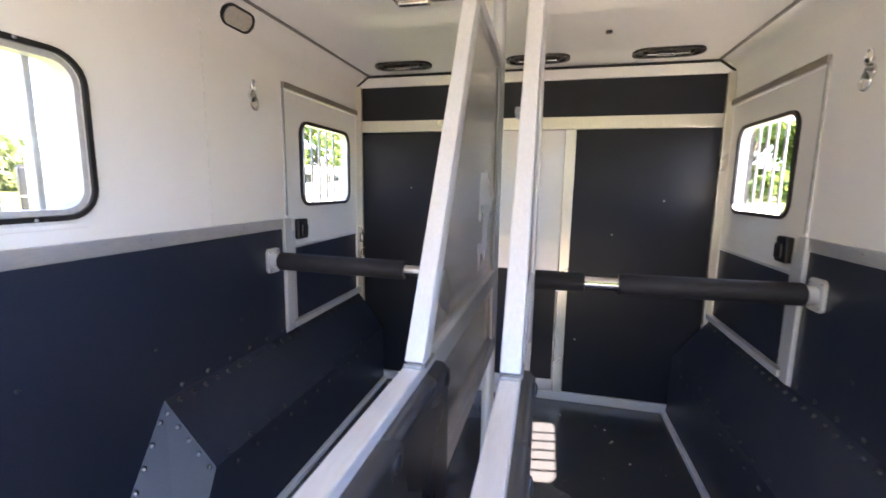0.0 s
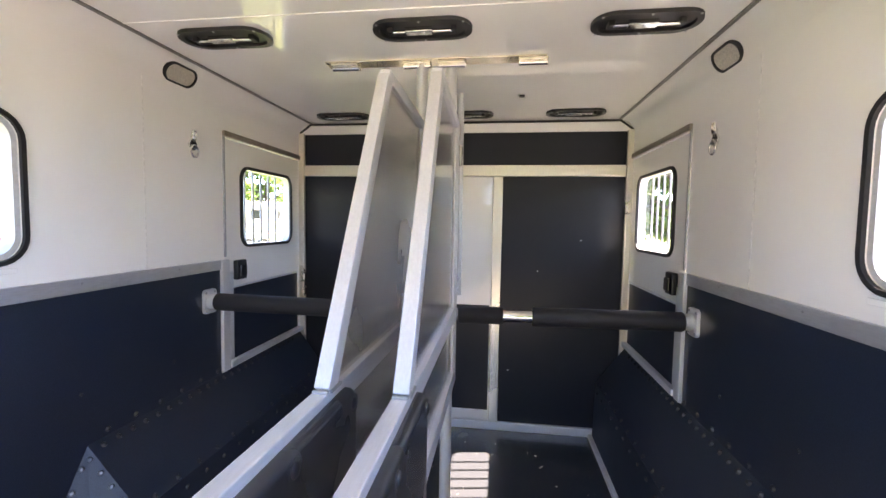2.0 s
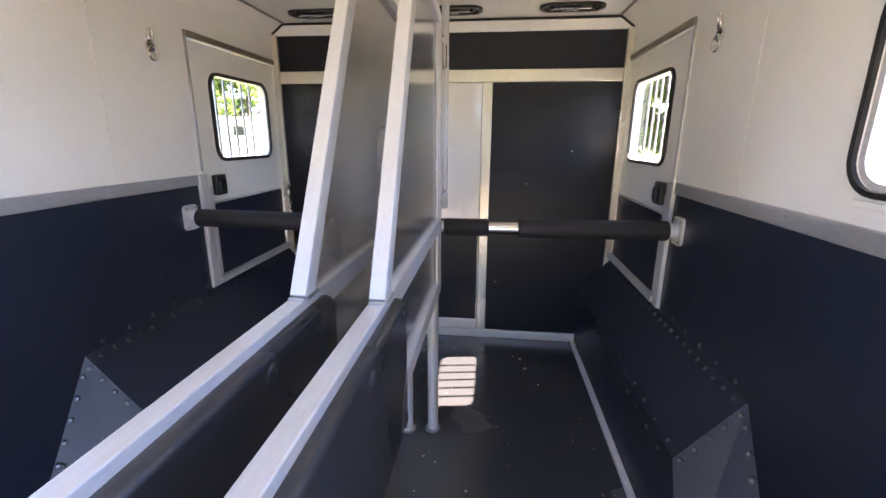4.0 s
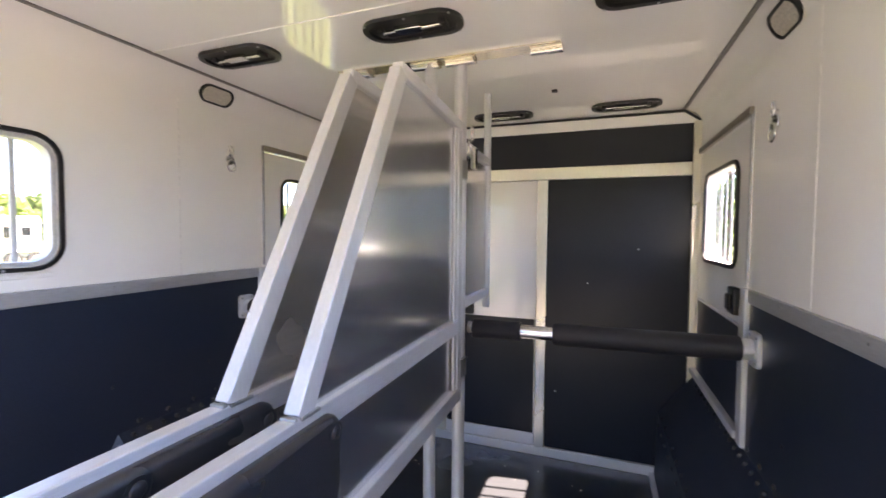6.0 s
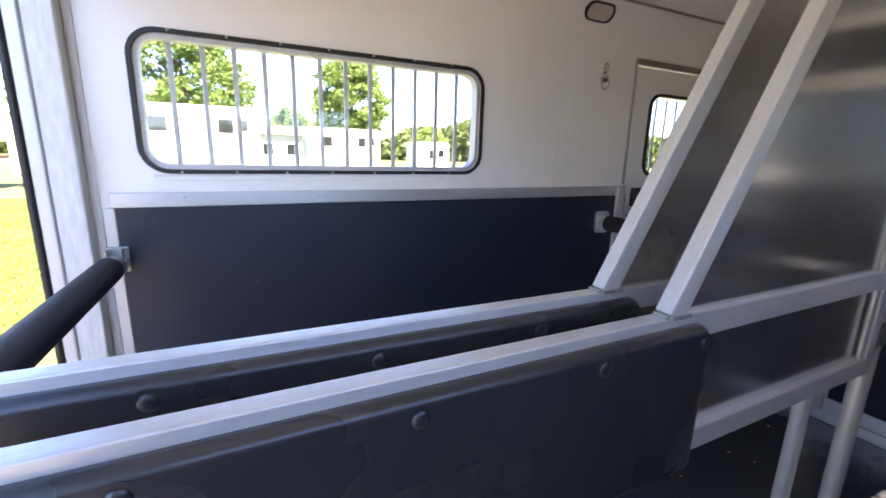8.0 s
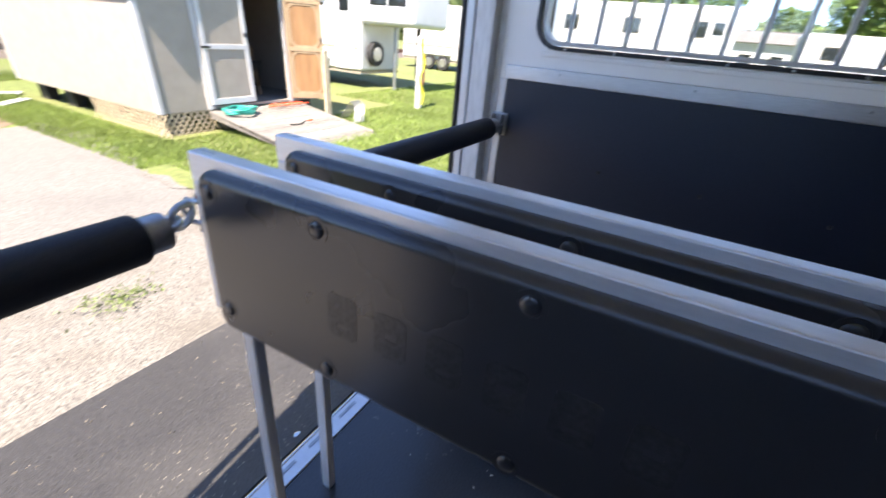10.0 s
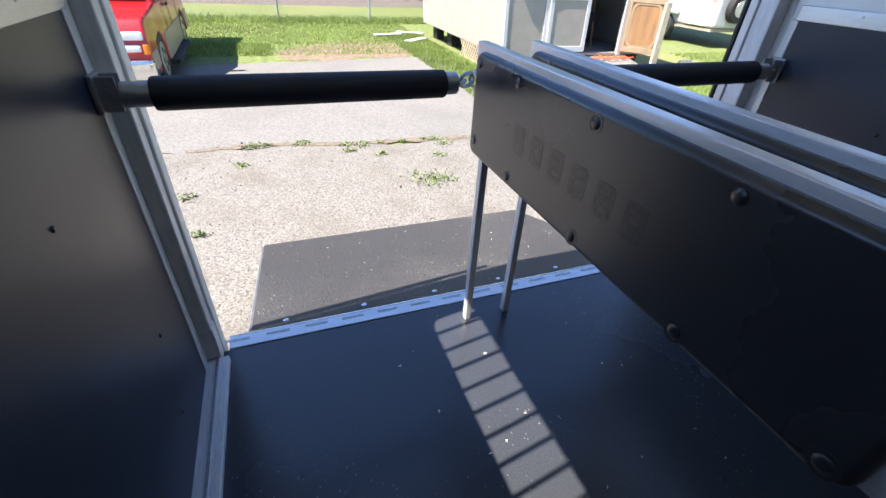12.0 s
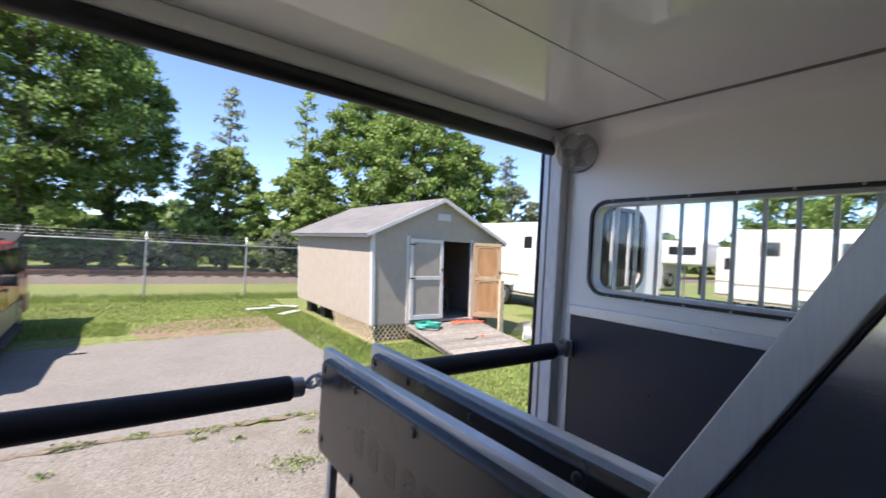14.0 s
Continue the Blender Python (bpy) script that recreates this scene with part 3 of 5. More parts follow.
def divider(name, x, yaw, sheet_mat, label):
    """A stall divider: slim tube frame with padded rear part, sheet metal head part and legs. x is the frame's middle."""
    t = thing(name, (x, 1.1, 0), label, "stall divider", "pair of stall dividers")
    hw = 0.0155
    part("leg", box(x - 0.029, x - 0.003, 0.082, 0.112, 0.0, 0.735, 0.004), ALUV, t, "square aluminium leg")
    part("top_rail", box(x - hw, x + hw, 0.045, 1.95, 0.985, 1.034, 0.003), ALU, t, "brushed aluminium top rail")
    part("rear_rail", box(x - hw, x + hw, 0.045, 0.09, 0.735, 0.985, 0.004), ALUV, t)
    part("mitre_weld", beam((x, 0.047, 1.0342), (x, 0.092, 1.0342), 0.003, 0.0015, (0, 0, 1), 0), GALV, t)
    part("lower_rail", box(x - hw, x + hw, 0.09, 1.95, 0.738, 0.787, 0.004), ALU, t)
    # moulded pad hung on the frame's side
    bm = bmesh.new()
    plate(rounded(0.082, 1.193, 0.722, 1.016, 0.03, 5), [], 0.036, lambda u, v, w: (x + 0.0 + w, u, v), bm)
    edges = [e for e in bm.edges if all(v.co.x > x + 0.03 for v in e.verts) and len(e.link_faces) == 2 and e.calc_face_angle(0) > 0.6]
    bmesh.ops.bevel(bm, geom=edges, offset=0.016, segments=6, affect="EDGES", profile=0.5)
    pad = part("pad", bm, PAD, t, "black moulded pad")
    xp = x + 0.036
    pts = [(0.114, 0.986), (0.335, 0.987), (0.630, 0.986), (0.930, 0.986), (1.168, 0.984), (0.118, 0.772), (0.340, 0.750), (0.640, 0.746), (0.930, 0.744), (1.162, 0.748)]
    for y, z in pts:
        bm = bmesh.new()
        bmesh.ops.create_uvsphere(bm, u_segments=14, v_segments=8, radius=1, matrix=Matrix.Translation((xp, y, z)) @ Matrix.Diagonal((0.005, 0.0125, 0.0125, 1)))
        scr = part("pad_screw", bm, PAD, pad)
        part("washer_dimple", ring(y - 0.0145, y + 0.0145, z - 0.0145, z + 0.0145, 0.0144, 0.005, 0.0012, lambda u, v, w: (xp - 0.0005 + w, u, v)), PAD, scr)
    # worn embossed mark: plain raised blocks
    for i in range(6):
        y = 0.36 + i * 0.082
        part("worn_mark", plate(rounded(y - 0.012, y + 0.040, 0.826, 0.898, 0.010, 3), [rect(y + 0.004, y + 0.024, 0.826 + 0.014 + 0.018 * (i % 2), 0.850 + 0.018 * (i % 2))[::-1]], 0.0006, lambda u, v, w: (xp - 0.0002 + w, u, v)), PADMARK, pad, "worn raised mark")
    # head part
    part("sloped_tube", beam((x, 1.112, 1.03), (x, 1.492, 1.728), 2 * hw, 0.042, (0, 0, 1), 0.003), ALUV, t, "sloped aluminium tube")
    part("sheet_gasket", beam((x, 1.14, 1.032), (x, 1.512, 1.712), 0.018, 0.005, (0, 0, 1), 0.002), GASKET, t, "black rubber edge between tube and sheet")
    part("head_rail", beam((x, 1.485, 1.735), (x, 1.975, 1.708), 2 * hw, 0.035, (0, 0, 1), 0.005), ALU, t)
    part("front_post", box(x - hw, x + hw, 1.935, 1.98, 0.735, 1.72, 0.005), ALUV, t)
    bm = plate([(1.13, 1.025), (1.935, 1.025), (1.935, 1.70), (1.50, 1.72)], [], 0.004, lambda u, v, w: (x - 0.002 + w, u, v))
    part("head_sheet", bm, sheet_mat, t, "mirror-like aluminium sheet", smooth=False)
    bm = plate(rect(0.09, 1.935, 0.785, 0.98), [], 0.004, lambda u, v, w: (x - 0.006 + w, u, v))
    part("lower_sheet", bm, sheet_mat, t, "mirror-like aluminium sheet", smooth=False)
    part("front_strip", box(x + 0.003, x + 0.012, 1.905, 1.935, 0.79, 1.69, 0.002), ALUV, t)
    for dx in (-0.006, 0.008):
        part("weld", beam((x + dx - 0.008, 1.088, 1.036), (x + dx + 0.008, 1.090, 1.036), 0.010, 0.006, (0, 0, 1), 0.002), GALV, t, "rough grey weld bead")
    part("weld", beam((x + hw, 1.10, 1.033), (x + hw, 1.15, 1.033), 0.007, 0.007, (0, 0, 1), 0.002), GALV, t, "rough grey weld bead")
    for z in (0.83, 1.57):
        part("hinge_barrel", rod((x - 0.003, 1.995, z - 0.05), (x - 0.003, 1.995, z + 0.05), 0.013, 12), GALV, t)
        part("hinge_leaf", box(x - 0.008, x + 0.002, 1.98, 2.085, z - 0.035, z + 0.035, 0.002), GALV, t)
    # rear end: u-bolt with nuts for the chain
    tube([(x + 0.01, 0.046, 0.945), (x + 0.015, 0.018, 0.945), (x + 0.02, 0.01, 0.925), (x + 0.015, 0.018, 0.905), (x + 0.01, 0.046, 0.905)], 0.005, GALV, "shackle", t)
    studs("bolt", [(x + 0.008, 0.046, 0.955), (x + 0.008, 0.046, 0.895)], 0.009, 0.01, (0, -1, 0), GALV, t)
    t.rotation_euler.z = radians(yaw)
    return t


PADMARK = material("worn_pad_mark", (0.037, 0.037, 0.039), 0.31, grain=120, spread=0.4, bump=0.1)
divider("stall_divider", 0.1085, 0.3, SHEET, "aluminium stall divider with black pad and sheet metal head")
divider("stall_divider", -0.0405, -1.0, SHEETW, "aluminium stall divider with black pad, dull sheet tinted with warm reflected light")

# centre poles from floor to ceiling hinge strip
for x, y in ((0.07, 2.10), (-0.045, 2.085)):
    t = thing("centre_pole", (x, y, 0), "round aluminium pole from floor to ceiling", "pole", "centre poles")
    part("pole", rod((x, y, 0.0), (x, y, ZC - 0.015), 0.024, 24), ALUV, t)
    part("foot_collar", rod((x, y, 0.0), (x, y, 0.012), 0.036, 24, bevel=0.002), GALV, t)
    part("bracket", box(x - 0.045, x - 0.015, y - 0.09, y - 0.01, 0.815, 0.845, 0.003), GALV, t)
    part("bracket", box(x - 0.045, x - 0.015, y - 0.09, y - 0.01, 1.555, 1.585, 0.003), GALV, t)
strip = thing("ceiling_hinge_strip", (0, 2.08, ZC), "polished metal hinge strip screwed to the ceiling", "hinge strip")
part("strip", box(-0.44, 0.44, 2.045, 2.115, ZC - 0.006, ZC, 0.001), WARMSTEEL, strip)
for x in (-0.36, -0.065, 0.075, 0.39):
    b_ = part("hinge", box(x - 0.055, x + 0.055, 2.048, 2.112, ZC - 0.018, ZC - 0.006, 0.003), WARMSTEEL, strip, "bright hinge block")
    part("pin", rod((x - 0.055, 2.072, ZC - 0.022), (x + 0.055, 2.072, ZC - 0.022), 0.009, 12), CHROME, b_)
    studs("hinge_bolt", [(x - 0.035, 2.095, ZC - 0.018), (x + 0.035, 2.095, ZC - 0.018)], 0.008, 0.006, (0, 0, -1), GALV, b_)

# swinging head gate ahead of the poles
g = thing("head_gate", (0.07, 2.3, 1.04), "small aluminium head gate hung on the centre pole", "head gate")
x = 0.07
part("top_rail", box(x - 0.018, x + 0.018, 2.125, 2.505, 1.65, 1.685, 0.004), ALU, g)
part("bottom_rail", box(x - 0.018, x + 0.018, 2.125, 2.505, 1.04, 1.075, 0.004), ALU, g)
part("post", rod((x, 2.52, 0.98), (x, 2.52, ZC), 0.017, 16), ALUV, g, "slim round post to the ceiling")
part("sheet", plate(rect(2.125, 2.505, 1.075, 1.65), [], 0.004, lambda u, v, w: (x - 0.002 + w, u, v)), SHEET, g, smooth=False)
part("latch_plate", box(x + 0.018, x + 0.028, 2.17, 2.25, 1.655, 1.685, 0.003), CHROME, g)
tube([(x + 0.02, 2.155 + 0.018 * math.cos(a), 1.665 + 0.035 * math.sin(a)) for a in [math.tau * i / 20 for i in range(20)]], 0.005, CHROME, "ring", g, closed=True)
tube([(x + 0.03, 2.155 + 0.014 * math.cos(a), 1.725 + 0.028 * math.sin(a)) for a in [math.tau * i / 20 for i in range(20)]], 0.0045, CHROME, "ring", g, closed=True)
part("snap", box(x + 0.02, x + 0.042, 2.16, 2.20, 1.585, 1.675, 0.006), CHROME, g)

# breast bars
for s in (-1, 1):
    b_ = thing("breast_bar", (s * 0.6, 2.165, 0.97), "padded black breast bar with steel collar", "breast bar", "breast bars")
    z0, z1 = 0.955, 0.965
    P_ = lambda xx: (s * xx, 2.165, z0 + (z1 - z0) * xx)
    part("core", rod(P_(0.09), P_(1.05), 0.026, 20), CHROME, b_, "bright steel tube")
    part("foam", rod(P_(0.42), P_(1.015), 0.040, 24, bevel=0.006), FOAM, b_, "black foam sleeve")
    part("foam", rod(P_(0.11), P_(0.30), 0.037, 24, bevel=0.006), FOAM, b_, "black foam sleeve")
    bm = plate(rounded(2.122, 2.208, 0.91, 1.022, 0.018), [], -0.012, side_place(s, W - 0.006))
    pl = part("wall_plate", bm, ALU, b_, "aluminium wall plate")
    part("socket", rod((s * (W - 0.02), 2.165, 0.965), (s * (W - 0.055), 2.165, 0.965), 0.034, 20, bevel=0.003), ALU, b_)
    studs("plate_bolt", [(s * (W - 0.018), yy, zz) for yy in (2.135, 2.195) for zz in (0.924, 1.008)], 0.006, 0.004, (-s, 0, 0), GALV, pl)

# butt bars with chains
BRACKET = material("zinc_bracket", (0.42, 0.42, 0.42), 0.35, 0.5, grain=90, spread=0.15, stain=0.2)
for s, xd in ((1, 0.125), (-1, -0.07)):
    b_ = thing("butt_bar", (s * 0.6, 0.19, 0.95), "black foam padded butt bar chained to the divider", "butt bar", "butt bars")
    A, B = Vector((s * 1.01, 0.10, 0.935)), Vector((s * (abs(xd) + 0.085), 0.065, 0.925))
    ax = (B - A).normalized()
    part("core", rod(A, B, 0.024, 18, bevel=0.002), GALV, b_, "grey steel tube")
    part("foam", rod(A + ax * 0.055, B - ax * 0.025, 0.038, 24, bevel=0.007), FOAM, b_, "black foam sleeve")
    part("end_collar", rod(B - ax * 0.026, B + ax * 0.012, 0.030, 20, bevel=0.003), GALV, b_, "grey steel end collar")
    part("wall_collar", rod(A - ax * 0.002, A + ax * 0.054, 0.028, 20, bevel=0.002), BRACKET, b_, "grey steel collar")
    part("bracket_plate", box(s * (W - 0.006), s * (W - 0.018), 0.070, 0.132, 0.900, 0.982, 0.003), BRACKET, b_, "steel wall bracket")
    part("bracket_ear", box(s * (W - 0.018), s * (W - 0.055), 0.078, 0.084, 0.903, 0.978, 0.002), BRACKET, b_)
    part("bracket_ear", box(s * (W - 0.018), s * (W - 0.055), 0.116, 0.122, 0.903, 0.978, 0.002), BRACKET, b_)
    part("bracket_pin", rod((s * (W - 0.04), 0.07, 0.943), (s * (W - 0.04), 0.13, 0.943), 0.006, 10), GALV, b_)
    C = Vector((xd, 0.018, 0.925))
    for i, f in enumerate((0.25, 0.7)):
        c = B.lerp(C, f)
        u = (C - B).normalized()
        v = Vector((0, 0, 1)) if i % 2 else Vector((0, 1, 0))
        tube([c + u * 0.033 * math.cos(a) + v * 0.018 * math.sin(a) for a in [math.tau * k / 18 for k in range(18)]], 0.006, GALV, "chain_link", b_, closed=True)

# ceiling air vents


def vent(x, y):
    t = thing("ceiling_vent", (x, y, ZC), "flush black ceiling air vent with chromed pull", "air vent", "ceiling vents")
    C_ = lambda u, v, w: (x + u, y + v, ZC - w)
    part("bezel", plate(rounded(-0.165, 0.165, -0.075, 0.075, 0.07), [rounded(-0.145, 0.145, -0.055, 0.055, 0.05)[::-1]], 0.012, C_), PLASTIC, t, "glossy black bezel")
    part("well", plate(rounded(-0.145, 0.145, -0.055, 0.055, 0.05), [], 0.002, C_), PLASTIC, t)
    part("pull_bar", rod((x - 0.10, y - 0.005, ZC - 0.014), (x + 0.10, y - 0.005, ZC - 0.014), 0.006, 10), CHROME, t, "chromed pull bar")
    part("latch", box(x - 0.055, x + 0.035, y - 0.022, y + 0.012, ZC - 0.020, ZC - 0.004, 0.003), CHROME, t, "chromed latch")
    studs("bezel_screw", [(x + u, y + v, ZC - 0.012) for u, v in ((-0.14, -0.058), (0.14, -0.058), (-0.14, 0.058), (0.14, 0.058), (0.0, -0.066), (0.0, 0.066))], 0.0045, 0.003, (0, 0, -1), GALV, t)
    part("pivot", box(x - 0.115, x - 0.095, y - 0.02, y + 0.02, ZC - 0.018, ZC - 0.002, 0.003), PLASTIC, t)
    part("pivot", box(x + 0.095, x + 0.115, y - 0.02, y + 0.02, ZC - 0.018, ZC - 0.002, 0.003), PLASTIC, t)


for x, y in ((-0.695, 1.79), (0.008, 1.79), (0.715, 1.81), (-0.685, 2.90), (0.06, 2.91), (0.69, 2.905)):
    vent(x, y)
sc = thing("ceiling_clip", (0.371, 2.56, ZC), "tiny dark wiring clip on the ceiling", "clip")
part("clip", box(0.358, 0.384, 2.55, 2.57, ZC - 0.012, ZC, 0.003), PLASTIC, sc)

# small round fan in the rear top corner
def corner_fan(s):
    f = thing("corner_fan", (s * 1.03, 0.13, 1.88), "small round wire guarded fan clamped in the top corner", "fan", "corner fans")
    fm = look((s * 1.0, 0.14, 1.86), (-s * 0.3, 1.5, 1.3))

    def fan_ring(r, d, name="guard_ring"):
        tube([fm @ Vector((r * math.cos(a), r * math.sin(a), -d)) for a in [math.tau * i / 28 for i in range(28)]], 0.0018, GALV, name, f, closed=True)


    for r, d in ((0.092, 0.0), (0.086, 0.014), (0.078, 0.022), (0.069, 0.027), (0.06, 0.031), (0.051, 0.034), (0.042, 0.037), (0.033, 0.039), (0.024, 0.041), (0.076, -0.025), (0.086, -0.012)):
        fan_ring(r, d)
    for i in range(14):
        a = math.tau * i / 14
        tube([fm @ Vector((q * math.cos(a), q * math.sin(a), -w_)) for q, w_ in ((0.076, -0.025), (0.092, 0.0), (0.078, 0.022), (0.04, 0.038), (0.012, 0.042))], 0.0014, GALV, "guard_wire", f)
    part("hub", rod(fm @ Vector((0, 0, 0.03)), fm @ Vector((0, 0, -0.03)), 0.022, 16, bevel=0.003), GALV, f)
    for i in range(3):
        bm = bmesh.new()
        a = math.tau * i / 3
        bmesh.ops.create_uvsphere(bm, u_segments=12, v_segments=6, radius=1, matrix=fm @ pose(0, 0, 0, 0, 0, math.degrees(a)) @ Matrix.Translation((0.042, 0, 0)) @ pose(0, 0, 0, 25, 0, 0) @ Matrix.Diagonal((0.028, 0.02, 0.002, 1)))
        part("blade", bm, CLEAR, f, "clear plastic blade")
    part("clamp", rod((s * 1.066, 0.09, 1.82), fm @ Vector((0, 0, 0.03)), 0.012, 10), GALV, f)
    part("knob", rod((s * 1.0, 0.15, 1.935), (s * 0.97, 0.18, 1.95), 0.02, 14, bevel=0.003), CHROME, f)


corner_fan(-1)
corner_fan(1)

# rear doors standing open beside the opening
for s in (-1, 1):
    g0 = 0.2 if s < 0 else 0.085
    d = thing("door_4" if s < 0 else "door_5", (s * 1.125, -0.1, 0.9), "open white rear door with smoked sliding window", "door", kind="structure")
    dm = Matrix.Translation((s * 1.13, -0.10, 0)) @ Matrix(((s, 0, 0, 0), (0.165 if s > 0 else 0.06, 1, 0, 0), (0, 0, 1, 0), (0, 0, 0, 1)))
    D = lambda u, v, w, dm=dm: dm @ Vector((u, w, v))
    part("door_leaf", plate(rounded(0.0, 0.95, 0.92, 1.93, 0.03), [rounded(g0, g0 + 0.56, 1.22, 1.66, 0.08)[::-1]], 0.035, D), WHITE, d, smooth=False)
    part("gasket", ring(g0, g0 + 0.56, 1.22, 1.66, 0.08, 0.022, 0.045, D), GASKET, d)
    pn = part("pane", plate(rounded(g0, g0 + 0.56, 1.22, 1.66, 0.08), [], 0.004, lambda u, v, w, dm=dm: dm @ Vector((u, 0.015 + w, v))), SMOKED, d, "smoked glass")
    part("edge_cap", plate(rect(0.951, 0.975, 0.93, 1.92), [], 0.04, D), ALUV, d)
    for i in range(3):
        u = g0 + 0.12 + 0.16 * i
        part("window_bar", plate(rect(u - 0.01, u + 0.01, 1.222, 1.658), [], 0.008, lambda u_, v, w, dm=dm: dm @ Vector((u_, 0.024 + w, v))), BARWHITE, d)

# ---------------- outdoors ----------------
GRASS = material("mown_grass", (0.125, 0.155, 0.042), 0.85, grain=9, spread=0.35, stain=0.6, stain_color=(0.19, 0.175, 0.065), bump=0.6, bump_scale=40, stain_scale=0.35)
WEED = material("weed_leaves", (0.135, 0.175, 0.052), 0.7, grain=3, spread=0.3, island=0.4)
GRAVEL = material("worn_asphalt_gravel", (0.156, 0.142, 0.120), 0.9, grain=75, spread=0.62, stain=0.7, stain_color=(0.105, 0.092, 0.073), bump=0.16, stain_scale=2.3, speck=0.6, speck_scale=75, speck_size=0.22)
SLAB = material("pale_asphalt", (0.158, 0.148, 0.130), 0.9, grain=40, spread=0.3, stain=0.6, stain_color=(0.122, 0.116, 0.104), bump=0.08, stain_scale=0.9)
DIRT = material("bare_dirt", (0.165, 0.120, 0.076), 0.95, grain=14, spread=0.4, stain=0.5, stain_color=(0.15, 0.15, 0.05), bump=0.5)
BALLAST = material("rail_ballast", (0.115, 0.095, 0.08), 0.9, grain=18, spread=0.5, bump=0.8)
RUST = material("rusted_rail", (0.16, 0.085, 0.055), 0.7, 0.3, grain=20, spread=0.3)
SIDING = material("beige_siding", (0.325, 0.285, 0.232), 0.75, grain=6, spread=0.06, stain=0.25, stain_color=(0.36, 0.30, 0.22), bump=0.15, bump_scale=60, stain_scale=0.9)
TRIMW = material("white_trim_paint", (0.54, 0.53, 0.51), 0.55, grain=10, spread=0.06, stain=0.2)
SHINGLE = material("grey_shingles", (0.140, 0.137, 0.133), 0.95, grain=30, spread=0.35, island=0.1, bump=0.5)
PINE = material("pale_pine_batten", (0.30, 0.215, 0.125), 0.7, grain=10, spread=0.15, stain=0.2, stretch=(1, 1, 0.2))
PLY = material("plywood", (0.26, 0.14, 0.06), 0.65, grain=8, spread=0.25, stain=0.4, stain_color=(0.21, 0.11, 0.045), stretch=(1, 1, 0.2))
LATTICE = material("pine_lattice", (0.52, 0.42, 0.28), 0.8, grain=12, spread=0.2)
DECK = material("grey_weathered_boards", (0.205, 0.188, 0.162), 0.85, grain=14, spread=0.25, stain=0.4, island=0.2, bump=0.3)
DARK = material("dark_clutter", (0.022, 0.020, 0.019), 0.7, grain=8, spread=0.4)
RED = material("red_paint", (0.42, 0.012, 0.012), 0.3, grain=3, spread=0.06, coat=0.6)
SILVER = material("pewter_cladding", (0.36, 0.315, 0.25), 0.4, 0.3, grain=6, spread=0.06)
BLUE = material("dark_blue_paint", (0.03, 0.05, 0.12), 0.3, grain=3, spread=0.06, coat=0.6)
TYRE = material("tyre_rubber", (0.02, 0.02, 0.02), 0.75, grain=40, spread=0.3, bump=0.2)
RIM = material("alloy_rim", (0.55, 0.55, 0.55), 0.35, 0.9, grain=20, spread=0.1)
AUTOGLASS = material("dark_car_glass", (0.015, 0.018, 0.02), 0.05, grain=2, spread=0.1, spec=0.8)
HEADLIGHT = material("headlight_glass", (0.75, 0.75, 0.72), 0.12, grain=30, spread=0.15, coat=0.5)
AMBER = material("amber_lens", (0.75, 0.22, 0.02), 0.2, grain=30, spread=0.1)
TRAILERW = material("white_trailer_paint", (0.56, 0.56, 0.56), 0.35, grain=2, spread=0.04, stain=0.15, coat=0.3)
TRAILERB = material("black_trailer_paint", (0.02, 0.02, 0.022), 0.35, grain=2, spread=0.1)
BARK = material("tree_bark", (0.12, 0.09, 0.065), 0.9, grain=12, spread=0.35, bump=0.6, stretch=(1, 1, 0.3))
HOSE = material("green_hose", (0.02, 0.30, 0.22), 0.45, grain=30, spread=0.15)
CORD = material("orange_cord", (0.75, 0.10, 0.03), 0.5, grain=30, spread=0.1)
YELLOW = material("yellow_hose", (0.75, 0.60, 0.04), 0.5, grain=30, spread=0.1)
WIRE = material("fence_wire", (0.38, 0.39, 0.39), 0.5, 0.7, grain=30, spread=0.15)
TARP = material("pale_plastic_sheet", (0.40, 0.43, 0.40), 0.5, grain=8, spread=0.15)


def leaf_material(name, color):
    m = material(name, color, 0.6, grain=0.6, spread=0.25, island=0.45)
    nt = m.node_tree
    b = nt.nodes["Principled BSDF"]
    src = b.inputs["Base Color"].links[0].from_socket
    tr = nt.nodes.new("ShaderNodeBsdfTranslucent")
    nt.links.new(src, tr.inputs[0])
    mx = nt.nodes.new("ShaderNodeMixShader")
    mx.inputs[0].default_value = 0.45
    nt.links.new(b.outputs[0], mx.inputs[1])
    nt.links.new(tr.outputs[0], mx.inputs[2])
    nt.links.new(mx.outputs[0], nt.nodes["Material Output"].inputs[0])
    return m


BLADE = leaf_material("grass_blades", (0.205, 0.275, 0.066))
LEAF = leaf_material("broad_leaves", (0.155, 0.238, 0.056))
LEAF2 = leaf_material("yellow_green_leaves", (0.23, 0.32, 0.09))
NEEDLE = leaf_material("grey_green_needles", (0.19, 0.23, 0.14))
FAR = leaf_material("far_leaves", (0.13, 0.17, 0.06))


def sheet(name, loop, z, mat):
    bm = bmesh.new()
    vs = [bm.verts.new((x, y, z)) for x, y in loop]
    edges = [bm.edges.new((vs[i], vs[(i + 1) % len(vs)])) for i in range(len(vs))]
    bmesh.ops.triangle_fill(bm, use_beauty=True, use_dissolve=False, edges=edges)
    for f_ in bm.faces:
        if f_.normal.z < 0:
            f_.normal_flip()
    me = bpy.data.meshes.new(name)
    bm.to_mesh(me)
    bm.free()
    me.materials.append(mat)
    return new(name, me)


